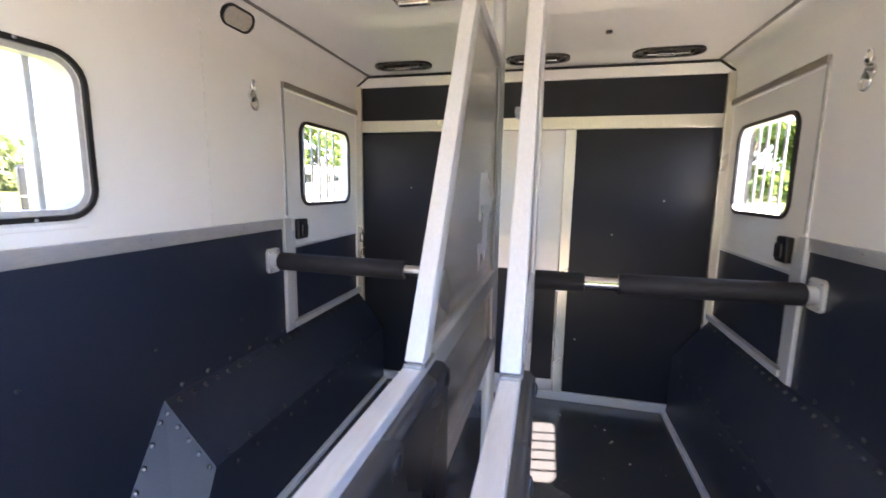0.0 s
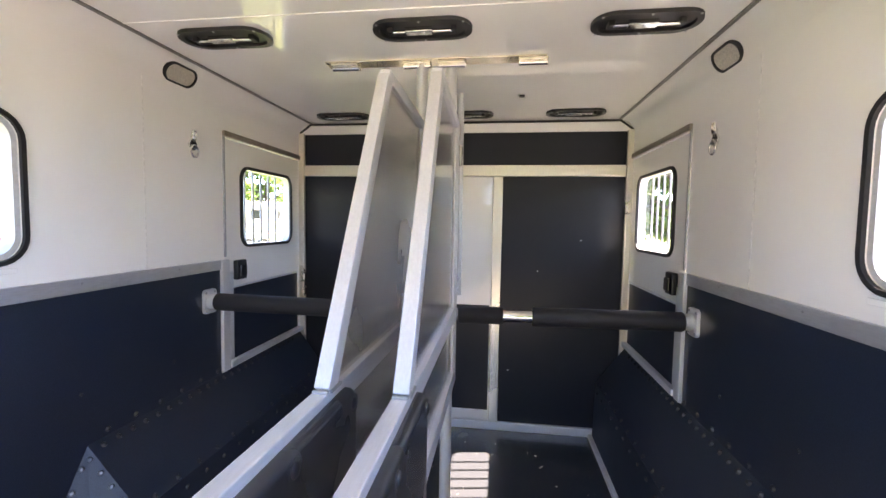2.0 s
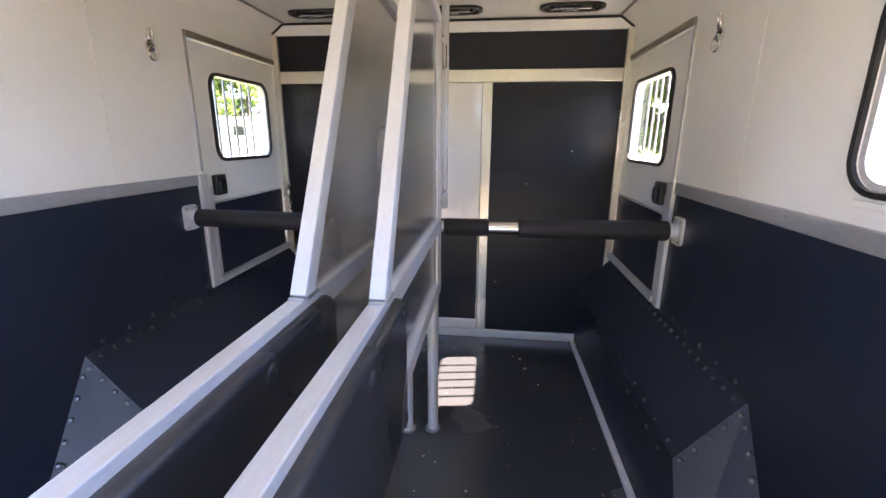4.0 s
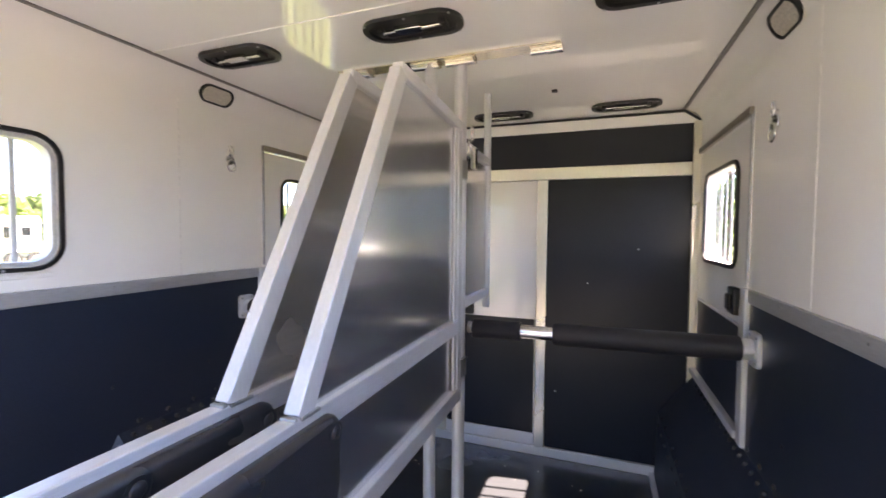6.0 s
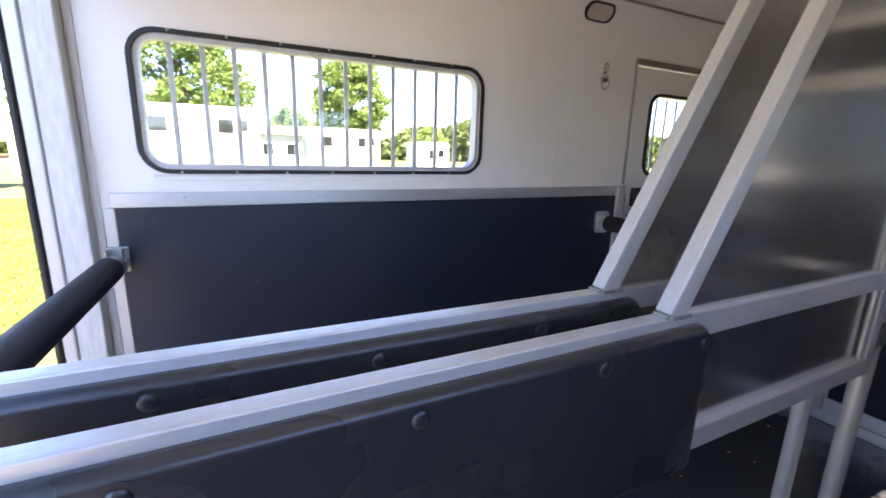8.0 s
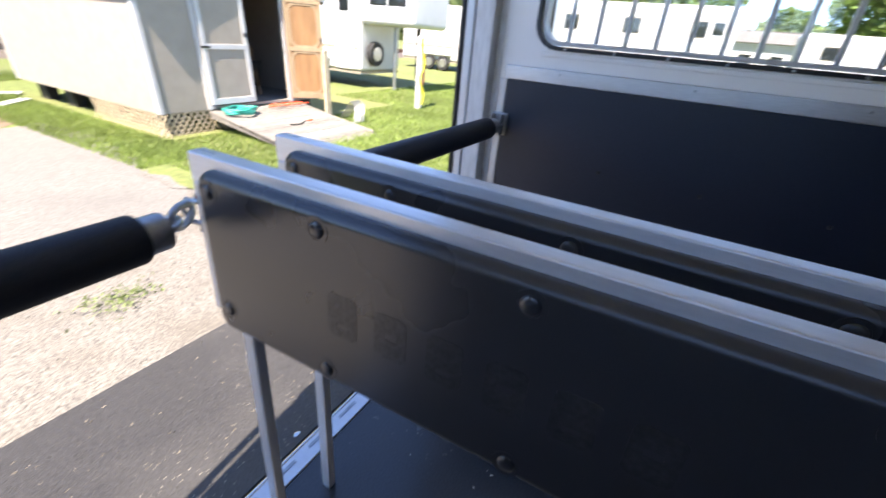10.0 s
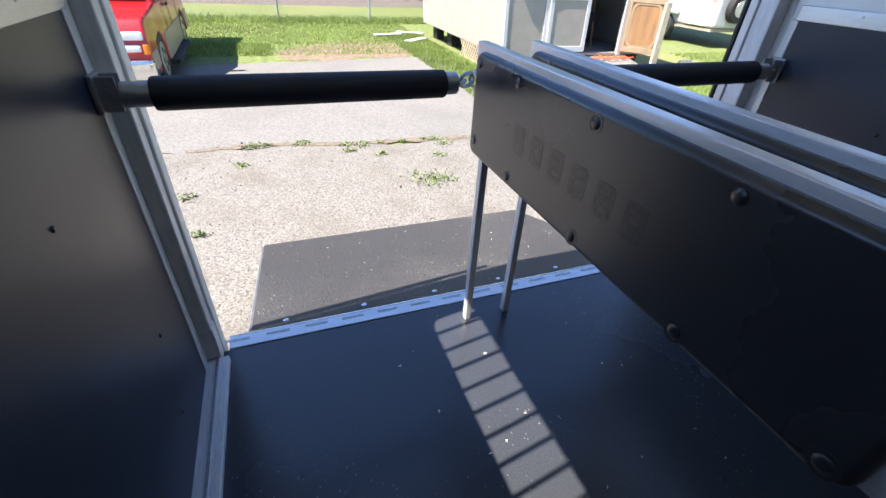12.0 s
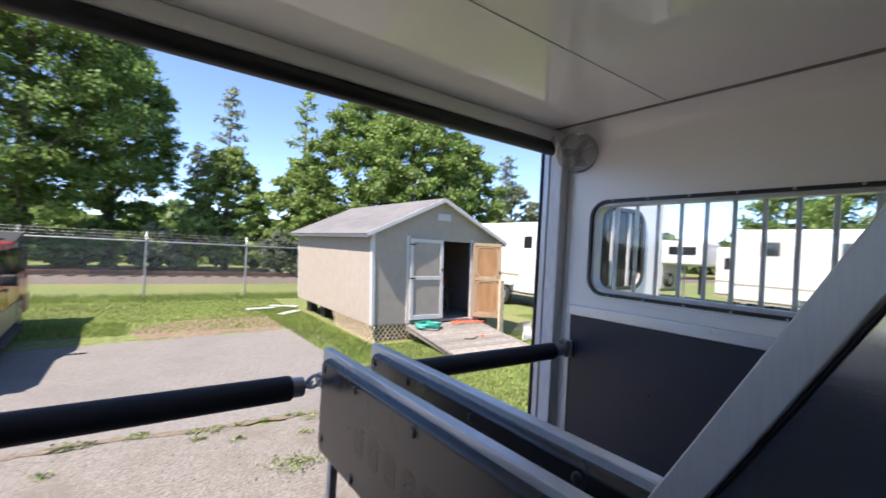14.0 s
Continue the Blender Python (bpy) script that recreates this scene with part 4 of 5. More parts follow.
def ragged(points, step=0.25, amount=0.12, seed=1):
    """A closed line with a broken, worn edge."""
    rng = random.Random(seed)
    out = []
    for i, p in enumerate(points):
        q = points[(i + 1) % len(points)]
        n = max(1, int(math.dist(p, q) / step))
        for k in range(n):
            f_ = k / n
            out.append((p[0] + (q[0] - p[0]) * f_ + rng.uniform(-amount, amount), p[1] + (q[1] - p[1]) * f_ + rng.uniform(-amount, amount)))
    return out


def quads(name, centres, sizes, mat, seed, parent=None, up=0.0, aspect=1.6):
    """Many small leaf faces of random turn, one mesh."""
    rng = np.random.default_rng(seed)
    n = len(centres)
    d1 = rng.normal(size=(n, 3))
    d1[:, 2] *= 1 - up
    d1 /= np.linalg.norm(d1, axis=1)[:, None]
    d2 = rng.normal(size=(n, 3))
    d2 -= d1 * np.sum(d1 * d2, axis=1)[:, None]
    d2 /= np.linalg.norm(d2, axis=1)[:, None]
    s1 = (sizes * aspect / 2)[:, None]
    s2 = (sizes / 2)[:, None]
    v = np.stack([centres - d1 * s1, centres - d2 * s2 * 0.9, centres + d1 * s1, centres + d2 * s2], axis=1).reshape(-1, 3)
    me = bpy.data.meshes.new(name)
    me.from_pydata(v.tolist(), [], np.arange(n * 4).reshape(-1, 4).tolist())
    me.materials.append(mat)
    ob = new(name, me)
    if parent is not None:
        ob.parent = parent
        ob.matrix_parent_inverse = parent.matrix_world.inverted()
    return ob


# ground and paving
tagged(sheet("ground", [(-900, -900), (900, -900), (900, 900), (-900, 900)], GROUND - 0.02, GRASS), "mown grass reaching to the horizon", "ground", kind="structure")
tagged(sheet("pavement", ragged([(-1.95, -4.6), (-1.85, -3.3), (-2.4, -2.6), (-2.2, 12), (14, 12), (14, -3.2), (1.3, -3.25), (-0.9, -3.05), (-1.95, -3.2)]), GROUND - 0.006, GRAVEL), "worn gravelly asphalt with stones worked loose", "pavement", kind="structure")
tagged(sheet("driveway", ragged([(-1.95, -3.1), (-2.05, -4.6), (-2.45, -6.3), (-2.2, -7.6), (1.7, -7.2), (12, -7.3), (12, -3.15), (1.3, -3.2), (-0.9, -3.0)], amount=0.08), GROUND - 0.012, SLAB), "pale smooth asphalt driveway", "driveway", kind="structure")
tagged(sheet("dirt_patch", ragged([(-2.2, -7.7), (0.3, -7.4), (0.6, -8.3), (-0.6, -9.5), (-2.3, -9.2)], amount=0.2, seed=4), GROUND - 0.015, DIRT), "bare brown dirt worn into the grass", "dirt", kind="structure")
# tan strips of dirt gathered along the cracks
CRACK = material("crack_dirt", (0.135, 0.110, 0.074), 0.95, grain=25, spread=0.4, bump=0.4)
for k_, (loop_, w_) in enumerate((([(1.6, -3.22), (0.9, -3.26), (0.2, -3.12), (-0.5, -3.08), (-1.6, -3.0)], 0.045),)):
    side_a = [(x + 0.3 * w_, y - w_) for x, y in loop_]
    side_b = [(x - 0.3 * w_, y + w_) for x, y in loop_][::-1]
    tagged(sheet("dirt_crack", ragged(side_a + side_b, 0.07, w_ * 0.6, 20 + k_), GROUND - 0.002 + 0.0004 * k_, CRACK), "dirt filled crack across the asphalt", "crack", kind="structure")
# dry leaf bits and chaff on the lowered ramp
rng = np.random.default_rng(23)
n = 260
c = np.array([RA @ Vector((a, b, 0.005)) for a, b in zip(rng.uniform(-0.9, 0.9, n), rng.uniform(-1.26, -0.03, n))])
CHAFF = material("dry_chaff", (0.24, 0.205, 0.15), 0.9, grain=60, spread=0.3, island=0.4)
tagged(quads("chaff", c, rng.uniform(0.003, 0.009, n), CHAFF, 24, up=0.97), "dry leaf bits scattered on the ramp", "debris", kind="stuff")
rng = np.random.default_rng(29)
n = 150
c = np.column_stack([rng.uniform(-0.8, 0.8, n), rng.uniform(0.05, 3.0, n), np.full(n, 0.0025)])
SHAVING = material("pale_wood_shaving", (0.55, 0.50, 0.42), 0.8, grain=60, spread=0.2, island=0.3)
tagged(quads("shavings", c, np.concatenate([[0.03], rng.uniform(0.003, 0.010, n - 1)]), SHAVING, 30, up=0.98), "pale shavings and dust bits on the floor mat", "debris", kind="stuff")
# loose stones
rng = np.random.default_rng(3)
n = 1800
c = np.column_stack([rng.uniform(-1.8, 3.2, n), rng.uniform(-3.1, 0.0, n), np.full(n, GROUND - 0.003)])
c = c[~((np.abs(c[:, 0]) < 1.0) & (c[:, 1] > -1.38))]
st = quads("loose_stones", c, rng.uniform(0.006, 0.016, len(c)), SLAB, 8, aspect=1.2)
tagged(st, "loose pale stones over the asphalt", "gravel", kind="stuff")


def tufts(name, region, count, h, seed, label, mat=BLADE, z=GROUND - 0.02):
    """Grass blades standing in clusters."""
    r = np.random.default_rng(seed)
    x0, x1, y0, y1 = region
    base = np.column_stack([r.uniform(x0, x1, count), r.uniform(y0, y1, count)])
    ang = r.uniform(0, math.tau, count)
    hh = h * r.uniform(0.5, 1.3, count)
    w = 0.006 + 0.004 * r.random(count)
    lean = r.normal(0, 0.35, (count, 2)) * hh[:, None]
    dx = np.column_stack([np.cos(ang), np.sin(ang)]) * w[:, None]
    a = np.column_stack([base - dx, np.full(count, z)])
    b = np.column_stack([base + dx, np.full(count, z)])
    t_ = np.column_stack([base + lean, z + hh])
    me = bpy.data.meshes.new(name)
    me.from_pydata(np.stack([a, b, t_], 1).reshape(-1, 3).tolist(), [], np.arange(count * 3).reshape(-1, 3).tolist())
    me.materials.append(mat)
    return tagged(new(name, me), label, "grass", kind="stuff")


tufts("grass", (-8.5, -2.3, -5.6, -1.5), 42000, 0.05, 1, "short sunlit grass beside the yard")
tufts("grass", (-17.0, -8.5, -7.5, -0.5), 52000, 0.06, 4, "sunlit lawn under the parked trailers")
tufts("grass", (-2.9, 6.0, -12.6, -9.2), 34000, 0.04, 2, "mown grass in front of the fence")
tufts("grass", (-2.9, 0.7, -9.3, -7.9), 2600, 0.05, 5, "sparse grass over the bare dirt")
tufts("grass", (0.7, 6.0, -9.2, -7.9), 11000, 0.06, 3, "mown grass beside the bare dirt")
tufts("grass", (-2.95, -2.0, -10.5, -4.6), 14000, 0.06, 6, "grass edge along the shed")
tufts("tall_grass", (-4.5, 8.0, -13.4, -12.4), 9000, 0.15, 7, "uncut grass along the fence")
# weeds in the asphalt cracks
wr = random.Random(11)
spots = [(1.19 - i * 0.145 + wr.uniform(-0.08, 0.08), -3.24 + i * 0.016 + wr.uniform(-0.09, 0.09), wr.uniform(0.03, 0.085)) for i in range(15) if i % 3]
spots += [(-0.48, -1.98, 0.2), (-0.42, -2.1, 0.14), (-0.56, -2.05, 0.13), (0.1, -2.9, 0.06), (1.5, -2.2, 0.08), (1.35, -1.6, 0.06), (-0.75, -2.6, 0.07), (-0.2, -2.75, 0.06), (1.1, -2.75, 0.05), (-0.9, -2.9, 0.09)]
for i, (x, y, r_) in enumerate(spots):
    q = np.random.default_rng(100 + i)
    k = int(30 + 420 * r_)
    cc = np.column_stack([x + q.normal(0, r_ * 0.55, k), y + q.normal(0, r_ * 0.45, k), GROUND + np.abs(q.normal(0, r_ * 0.22, k))])
    tagged(quads("weed", cc, q.uniform(0.008, 0.022, k), WEED, 40 + i), "low green weed in an asphalt crack", "weed", "weeds in the yard", "stuff")

# ---------------- shed ----------------
SX0, SX1, SY0, SY1 = -6.2, -3.02, -10.2, -5.8
ZB, ZE, ZA = -0.12, 1.66, 2.40
shed = thing("garden_shed", (-4.6, -8.0, GROUND), "beige wooden shed with white trim and grey gable roof", "shed")
fx = (SX0 + SX1) / 2
front = [(SX0, ZB), (SX1, ZB), (SX1, ZE), (fx, ZA), (SX0, ZE)]
part("front_wall", plate(front, [rect(-5.42, -3.82, ZB + 0.04, 1.56)[::-1]], -0.06, lambda u, v, w: (u, SY1 + w, v)), SIDING, shed, smooth=False)
part("back_wall", plate(front, [], 0.06, lambda u, v, w: (u, SY0 + w, v)), SIDING, shed, smooth=False)
for s_, x in ((1, SX1), (-1, SX0)):
    part("side_wall", box(x - s_ * 0.06, x, SY0 + 0.06, SY1 - 0.06, ZB, ZE), SIDING, shed, smooth=False)
    for k in range(17):
        y = SY0 + 0.2 + k * 0.245
        if x == SX1:
            part("siding_groove", box(x - 0.001, x + 0.0015, y, y + 0.004, ZB + 0.02, ZE - 0.1), SIDING, shed, smooth=False)
part("floor_deck", box(SX0 + 0.06, SX1 - 0.06, SY0 + 0.06, SY1 - 0.06, ZB, ZB + 0.04), DECK, shed, smooth=False)
slope = math.atan2(ZA - ZE, fx - SX0)
run = (fx - SX0) / math.cos(slope) + 0.2
for s_ in (-1, 1):
    m = Matrix.Translation((fx, (SY0 + SY1) / 2, ZA + 0.03)) @ pose(0, 0, 0, 0, s_ * math.degrees(slope), 0)
    bm = box(0 if s_ > 0 else -run, run if s_ > 0 else 0, (SY0 - SY1) / 2 - 0.14, (SY1 - SY0) / 2 + 0.14, -0.03, 0.0)
    bm.transform(m)
    rf = part("roof", bm, TRIMW, shed, "white edged roof deck", smooth=False)
    for r_ in range(9):
        for c_ in range(3 if s_ < 0 else 12):
            L = (SY1 - SY0 + 0.28) / (3 if s_ < 0 else 12)
            y0 = (SY0 - SY1) / 2 - 0.14 + c_ * L
            u0 = run - (r_ + 1) * run / 9
            bm = box(s_ * u0, s_ * (u0 + run / 9 + 0.03), y0 + 0.002, y0 + L - 0.002, 0.001 + 0.001 * (r_ % 2), 0.012)
            bm.transform(m)
            part("shingle", bm, SHINGLE, rf, smooth=False)
    # fascia boards
    part("gable_board", beam((fx, SY1 + 0.13, ZA + 0.0), (fx + s_ * (fx - SX0 + 0.16), SY1 + 0.13, ZA - math.tan(slope) * (fx - SX0 + 0.16)), 0.03, 0.075), TRIMW, shed)
    part("eave_board", box(fx + s_ * (fx - SX0 + 0.15) - 0.012, fx + s_ * (fx - SX0 + 0.15) + 0.012, SY0 - 0.12, SY1 + 0.12, ZE - 0.13, ZE - 0.04, 0.003), TRIMW, shed)
for x in (SX0, SX1):
    for y in (SY0, SY1):
        sx, sy = (1 if x == SX1 else -1), (1 if y == SY1 else -1)
        part("corner_board", box(x - sx * 0.05, x + sx * 0.012, y + sy * 0.002, y + sy * 0.016, ZB, ZE - 0.02), TRIMW, shed)
        part("corner_board", box(x + sx * 0.002, x + sx * 0.016, y - sy * 0.05, y + sy * 0.002, ZB, ZE - 0.05), TRIMW, shed)
gv = part("gable_vent", box(-4.67 - 0.17, -4.67 + 0.17, SY1, SY1 + 0.02, 1.98, 2.12, 0.003), TRIMW, shed, "white louvred gable vent")
for k in range(4):
    part("louvre", box(-4.67 - 0.15, -4.67 + 0.15, SY1 + 0.02, SY1 + 0.03, 1.995 + k * 0.03, 2.013 + k * 0.03), TRIMW, gv)
# door frame and leaves
for x in (-3.80, -5.44):
    part("door_casing", box(x - 0.04, x + 0.04, SY1 + 0.001, SY1 + 0.025, ZB, 1.62), TRIMW, shed)


def shed_leaf(name, m, face, trim, label):
    lf = part(name, box(0, 0.80, -0.02, 0.02, 0, 1.62, 0.003), face, shed, label)
    lf.matrix_world = m
    bpy.context.view_layer.update()
    m = m @ Matrix.Diagonal((0.77 if face is PLY else 1.0, 1, 1, 1))
    lf.matrix_world = m
    bpy.context.view_layer.update()
    for args in ((0.0, 0.07, 0.021, 0.036, 0, 1.62), (0.73, 0.80, 0.021, 0.036, 0, 1.62), (0.071, 0.729, 0.021, 0.036, 1.55, 1.62), (0.071, 0.729, 0.021, 0.036, 0.0, 0.09), (0.071, 0.729, 0.021, 0.036, 0.80, 0.87)):
        bm = box(*args, 0.003)
        bm.transform(m)
        part("trim_board", bm, trim, lf)
    if face is PLY:
        for z0, z1 in ((0.12, 0.77), (0.90, 1.52)):
            part("inset_panel", ring(0.12, 0.68, z0, z1, 0.12, 0.05, 0.008, lambda u, v, w: m @ Vector((u, 0.0205 + w, v))), trim, lf, "pale rounded panel moulding")
    for z in (0.83, 1.5) if face is SIDING else ():
        bm = box(-0.02, 0.13, 0.037, 0.043, z - 0.015, z + 0.015, 0.003)
        bm.transform(m)
        part("strap_hinge", bm, PLASTIC, lf, "black strap hinge")
    bm = box(0.74, 0.78, 0.037, 0.06, 0.98, 1.04, 0.004)
    bm.transform(m)
    part("latch", bm, PLASTIC, lf)


shed_leaf("door_leaf", Matrix.Translation((-3.82, SY1 + 0.03, -0.05)) @ pose(0, 0, 0, 0, 0, 180) @ Matrix.Diagonal((1, -1, 1, 1)), SIDING, TRIMW, "closed grey-beige door leaf with white trim")
shed_leaf("door_leaf", Matrix.Translation((-5.45, SY1 + 0.04, -0.05)) @ pose(0, 0, 0, 0, 0, 138) @ Matrix.Diagonal((1, -1, 1, 1)), PLY, PINE, "open plywood-backed door leaf with pale battens")
# lattice skirt: crossed slats, recessed
for k in range(19):
    y = SY1 - 0.02 - k * 0.10
    for d_ in (-1, 1):
        part("lattice_slat", beam((SX1 - 0.008 + 0.004 * d_, y - d_ * 0.14, GROUND - 0.02), (SX1 - 0.008 + 0.004 * d_, y + d_ * 0.14, ZB), 0.022, 0.006, (1, 0, 0), 0), LATTICE, shed, smooth=False)
for k in range(9):
    x = SX1 - 0.05 - k * 0.10
    for d_ in (-1, 1):
        part("lattice_slat", beam((x - d_ * 0.14, SY1 - 0.008 + 0.004 * d_, GROUND - 0.02), (x + d_ * 0.14, SY1 - 0.008 + 0.004 * d_, ZB), 0.022, 0.006, (0, 1, 0), 0), LATTICE, shed, smooth=False)
for y in (-6.2, -7.6, -9.0, -10.0):
    for x in (SX0 + 0.2, SX1 - 0.35):
        part("skid_block", box(x, x + 0.18, y, y + 0.3, GROUND - 0.03, ZB), DARK, shed)
# the shed stands plumb on ground that slopes with the trailer
bpy.context.view_layer.update()
LEAN = Matrix(((1, 0, 0.05, -0.05 * ZB), (0, 1, 0, 0), (0, 0, 1, 0), (0, 0, 0, 1)))
for ob in shed.children_recursive:
    m = ob.matrix_world
    ob.data.transform(m.inverted() @ LEAN @ m)
# shed clutter; near-black rack, sacks and cabinet are added to darken the doorway
sh = thing("tool_rack", (-5.0, -7.4, ZB + 0.04), "dark rack of garden tools added to darken the shed doorway", "tool rack")
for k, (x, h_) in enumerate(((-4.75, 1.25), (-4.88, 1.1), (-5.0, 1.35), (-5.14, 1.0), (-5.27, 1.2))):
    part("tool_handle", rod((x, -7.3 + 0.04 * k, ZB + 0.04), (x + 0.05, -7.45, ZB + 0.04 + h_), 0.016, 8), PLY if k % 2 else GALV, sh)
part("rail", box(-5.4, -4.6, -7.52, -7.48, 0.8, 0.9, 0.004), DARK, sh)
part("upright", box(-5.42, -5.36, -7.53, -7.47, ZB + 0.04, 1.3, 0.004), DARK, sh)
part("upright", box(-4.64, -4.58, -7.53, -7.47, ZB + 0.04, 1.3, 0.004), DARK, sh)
hb = thing("wheelbarrow", (-5.15, -6.6, ZB + 0.04), "upended wheelbarrow with wooden handles", "wheelbarrow")
bm = bmesh.new()
bmesh.ops.create_cone(bm, cap_ends=True, segments=4, radius1=0.34, radius2=0.2, depth=0.2, matrix=Matrix.Translation((-5.2, -6.6, 0.3)) @ pose(0, 0, 0, 80, 0, 20) @ pose(0, 0, 0, 0, 0, 45))
part("tray", bevelled(bm, 0.02), DARK, hb)
for x in (-5.3, -5.08):
    part("handle", rod((x, -6.45, ZB + 0.04), (x + 0.02, -6.6, 0.75), 0.018, 8), PLY, hb)
for x_, y_, z_, mat_, lab_ in ((-5.18, -6.95, 0.62, DARK, "dark sack shape added to darken the shed doorway"), (-4.72, -7.0, 0.85, DARK, "dark sack shape added to darken the shed doorway")):
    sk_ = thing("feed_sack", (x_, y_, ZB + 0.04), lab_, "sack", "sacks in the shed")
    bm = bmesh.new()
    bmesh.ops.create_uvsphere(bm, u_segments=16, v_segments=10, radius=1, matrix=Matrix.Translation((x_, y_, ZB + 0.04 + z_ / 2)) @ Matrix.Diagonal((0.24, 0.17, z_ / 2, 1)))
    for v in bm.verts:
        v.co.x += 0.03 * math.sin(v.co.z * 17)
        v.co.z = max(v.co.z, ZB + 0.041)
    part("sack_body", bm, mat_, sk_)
    part("sack_tie", rod((x_, y_, ZB + z_ - 0.01), (x_ + 0.02, y_, ZB + z_ + 0.09), 0.05, 10, None, 0.07), mat_, sk_)
fc = thing("fuel_can", (-4.62, -6.5, ZB + 0.04), "red plastic fuel can inside the shed", "fuel can")
part("body", box(-4.76, -4.48, -6.6, -6.4, ZB + 0.04, ZB + 0.36, 0.03), CORD, fc)
part("spout", rod((-4.52, -6.5, ZB + 0.34), (-4.42, -6.45, ZB + 0.46), 0.02, 10), YELLOW, fc)
# added cabinet, as wide as the doorway, hides the lit interior behind it
tc = thing("tool_cabinet", (-4.95, -7.9, ZB + 0.04), "dark cabinet shape added across the shed doorway to darken it", "cabinet")
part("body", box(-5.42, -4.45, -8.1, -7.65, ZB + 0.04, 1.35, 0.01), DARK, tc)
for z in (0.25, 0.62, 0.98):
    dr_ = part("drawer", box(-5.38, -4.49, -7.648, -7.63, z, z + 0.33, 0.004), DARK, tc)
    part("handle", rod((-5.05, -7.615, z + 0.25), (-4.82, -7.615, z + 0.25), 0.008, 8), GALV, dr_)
# shed ramp
rp = thing("shed_ramp", (-4.7, -5.0, GROUND), "weathered grey board ramp up to the shed door", "ramp")
for k in range(17):
    f0 = k / 17
    y = SY1 + 0.02 + k * 0.108
    z = ZB - 0.02 - (ZB + 0.0 - GROUND) * f0
    bm = box(-5.62, -3.76, y, y + 0.105, z - 0.03, z + 0.001 * (k % 3), 0.002)
    for v in bm.verts:
        v.co.z -= (v.co.y - y) * (ZB - GROUND) / 17 / 0.108
    part("board", bm, DECK, rp, smooth=False)
for x in (-3.78, -5.6):
    part("stringer", beam((x, SY1 + 0.02, ZB - 0.09), (x, SY1 + 1.80, GROUND + 0.0), 0.04, 0.08), DECK, rp)
po = thing("gate_post", (-5.72, -5.15, GROUND - 0.02), "pale weathered wooden post beside the ramp", "post")
part("post", beam((-5.74, -5.16, GROUND - 0.03), (-5.70, -5.16, 0.80), 0.12, 0.05, (0, 1, 0), 0.006), LATTICE, po)
# coiled hose on the ramp, orange cord by the door
pts = []
for k in range(150):
    a = k * 0.42
    r_ = 0.22 + 0.035 * math.sin(k * 1.7)
    pts.append((-4.12 + r_ * 1.15 * math.cos(a), -5.52 + r_ * math.sin(a) * 0.75, -0.155 + 0.07 * (k / 150) + 0.01 * math.sin(k)))
hs = thing("garden_hose", (-4.12, -5.52, -0.17), "coiled green garden hose on the ramp", "hose")
tube(pts, 0.012, HOSE, "coil", hs, seg=2)
oc = thing("extension_cord", (-5.1, -5.65, -0.14), "tangled orange extension cord on the ramp", "cord")
rr = random.Random(2)
pts = [(-4.75 - 0.009 * k + 0.05 * math.sin(k * 0.9), -5.62 + 0.10 * math.sin(k * 0.37) + rr.uniform(-0.02, 0.02), -0.135 + 0.02 * math.sin(k * 1.3) ** 2) for k in range(90)]
tube(pts, 0.009, CORD, "cord", oc, seg=2)
yc = thing("power_lead", (-4.75, -4.8, -0.30), "thin dark lead with red plug on the ramp", "cord")
tube([(-4.50 - 0.012 * k, -4.85 + 0.06 * math.sin(k * 0.13), -0.286 + 0.004 * math.sin(k)) for k in range(38)], 0.009, TYRE, "lead", yc, seg=2)
part("plug", rod((-4.95, -4.89, -0.283), (-5.04, -4.90, -0.283), 0.022, 10, bevel=0.003), CORD, yc, "red plug")
# hydrant post with hoses
hy = thing("yard_hydrant", (-8.65, -5.0, GROUND - 0.02), "white hydrant post with red and yellow hoses", "hydrant")
part("post", box(-8.71, -8.59, -5.06, -4.94, GROUND - 0.03, 1.15, 0.01), TRIMW, hy)
tube([(-8.60 + 0.05 * math.sin(k * 0.5), -4.9 - 0.02 * math.cos(k * 0.4), 1.1 - 0.055 * k) for k in range(27)], 0.03, YELLOW, "yellow_hose", hy, seg=2)
part("red_tag", box(-8.83, -8.72, -5.03, -4.97, 0.1, 0.75, 0.01), CORD, hy)
tb = thing("plastic_sheet", (-2.5, -10.4, GROUND), "pale plastic sheets lying in the grass", "plastic sheet")
for (x, y, a) in ((-2.1, -10.3, 12), (-2.75, -10.6, -25), (-2.6, -9.5, 40)):
    bm = box(-0.36, 0.36, -0.10, 0.10, GROUND + 0.0, GROUND + 0.03, 0.006)
    bm.transform(Matrix.Translation((x, y, 0)) @ pose(0, 0, 0, 0, 0, a))
    part("sheet", bm, TARP, tb)
bn = thing("folded_chairs", (-6.3, -5.0, GROUND), "pile of folded metal frames beside the ramp", "folded frames")
for k in range(4):
    tube([(-6.15 - 0.08 * k, -5.25, GROUND), (-6.2 - 0.08 * k, -5.0, GROUND + 0.35), (-6.1 - 0.08 * k, -4.8, GROUND + 0.3), (-6.0 - 0.08 * k, -4.75, GROUND)], 0.014, GALV, "frame", bn)

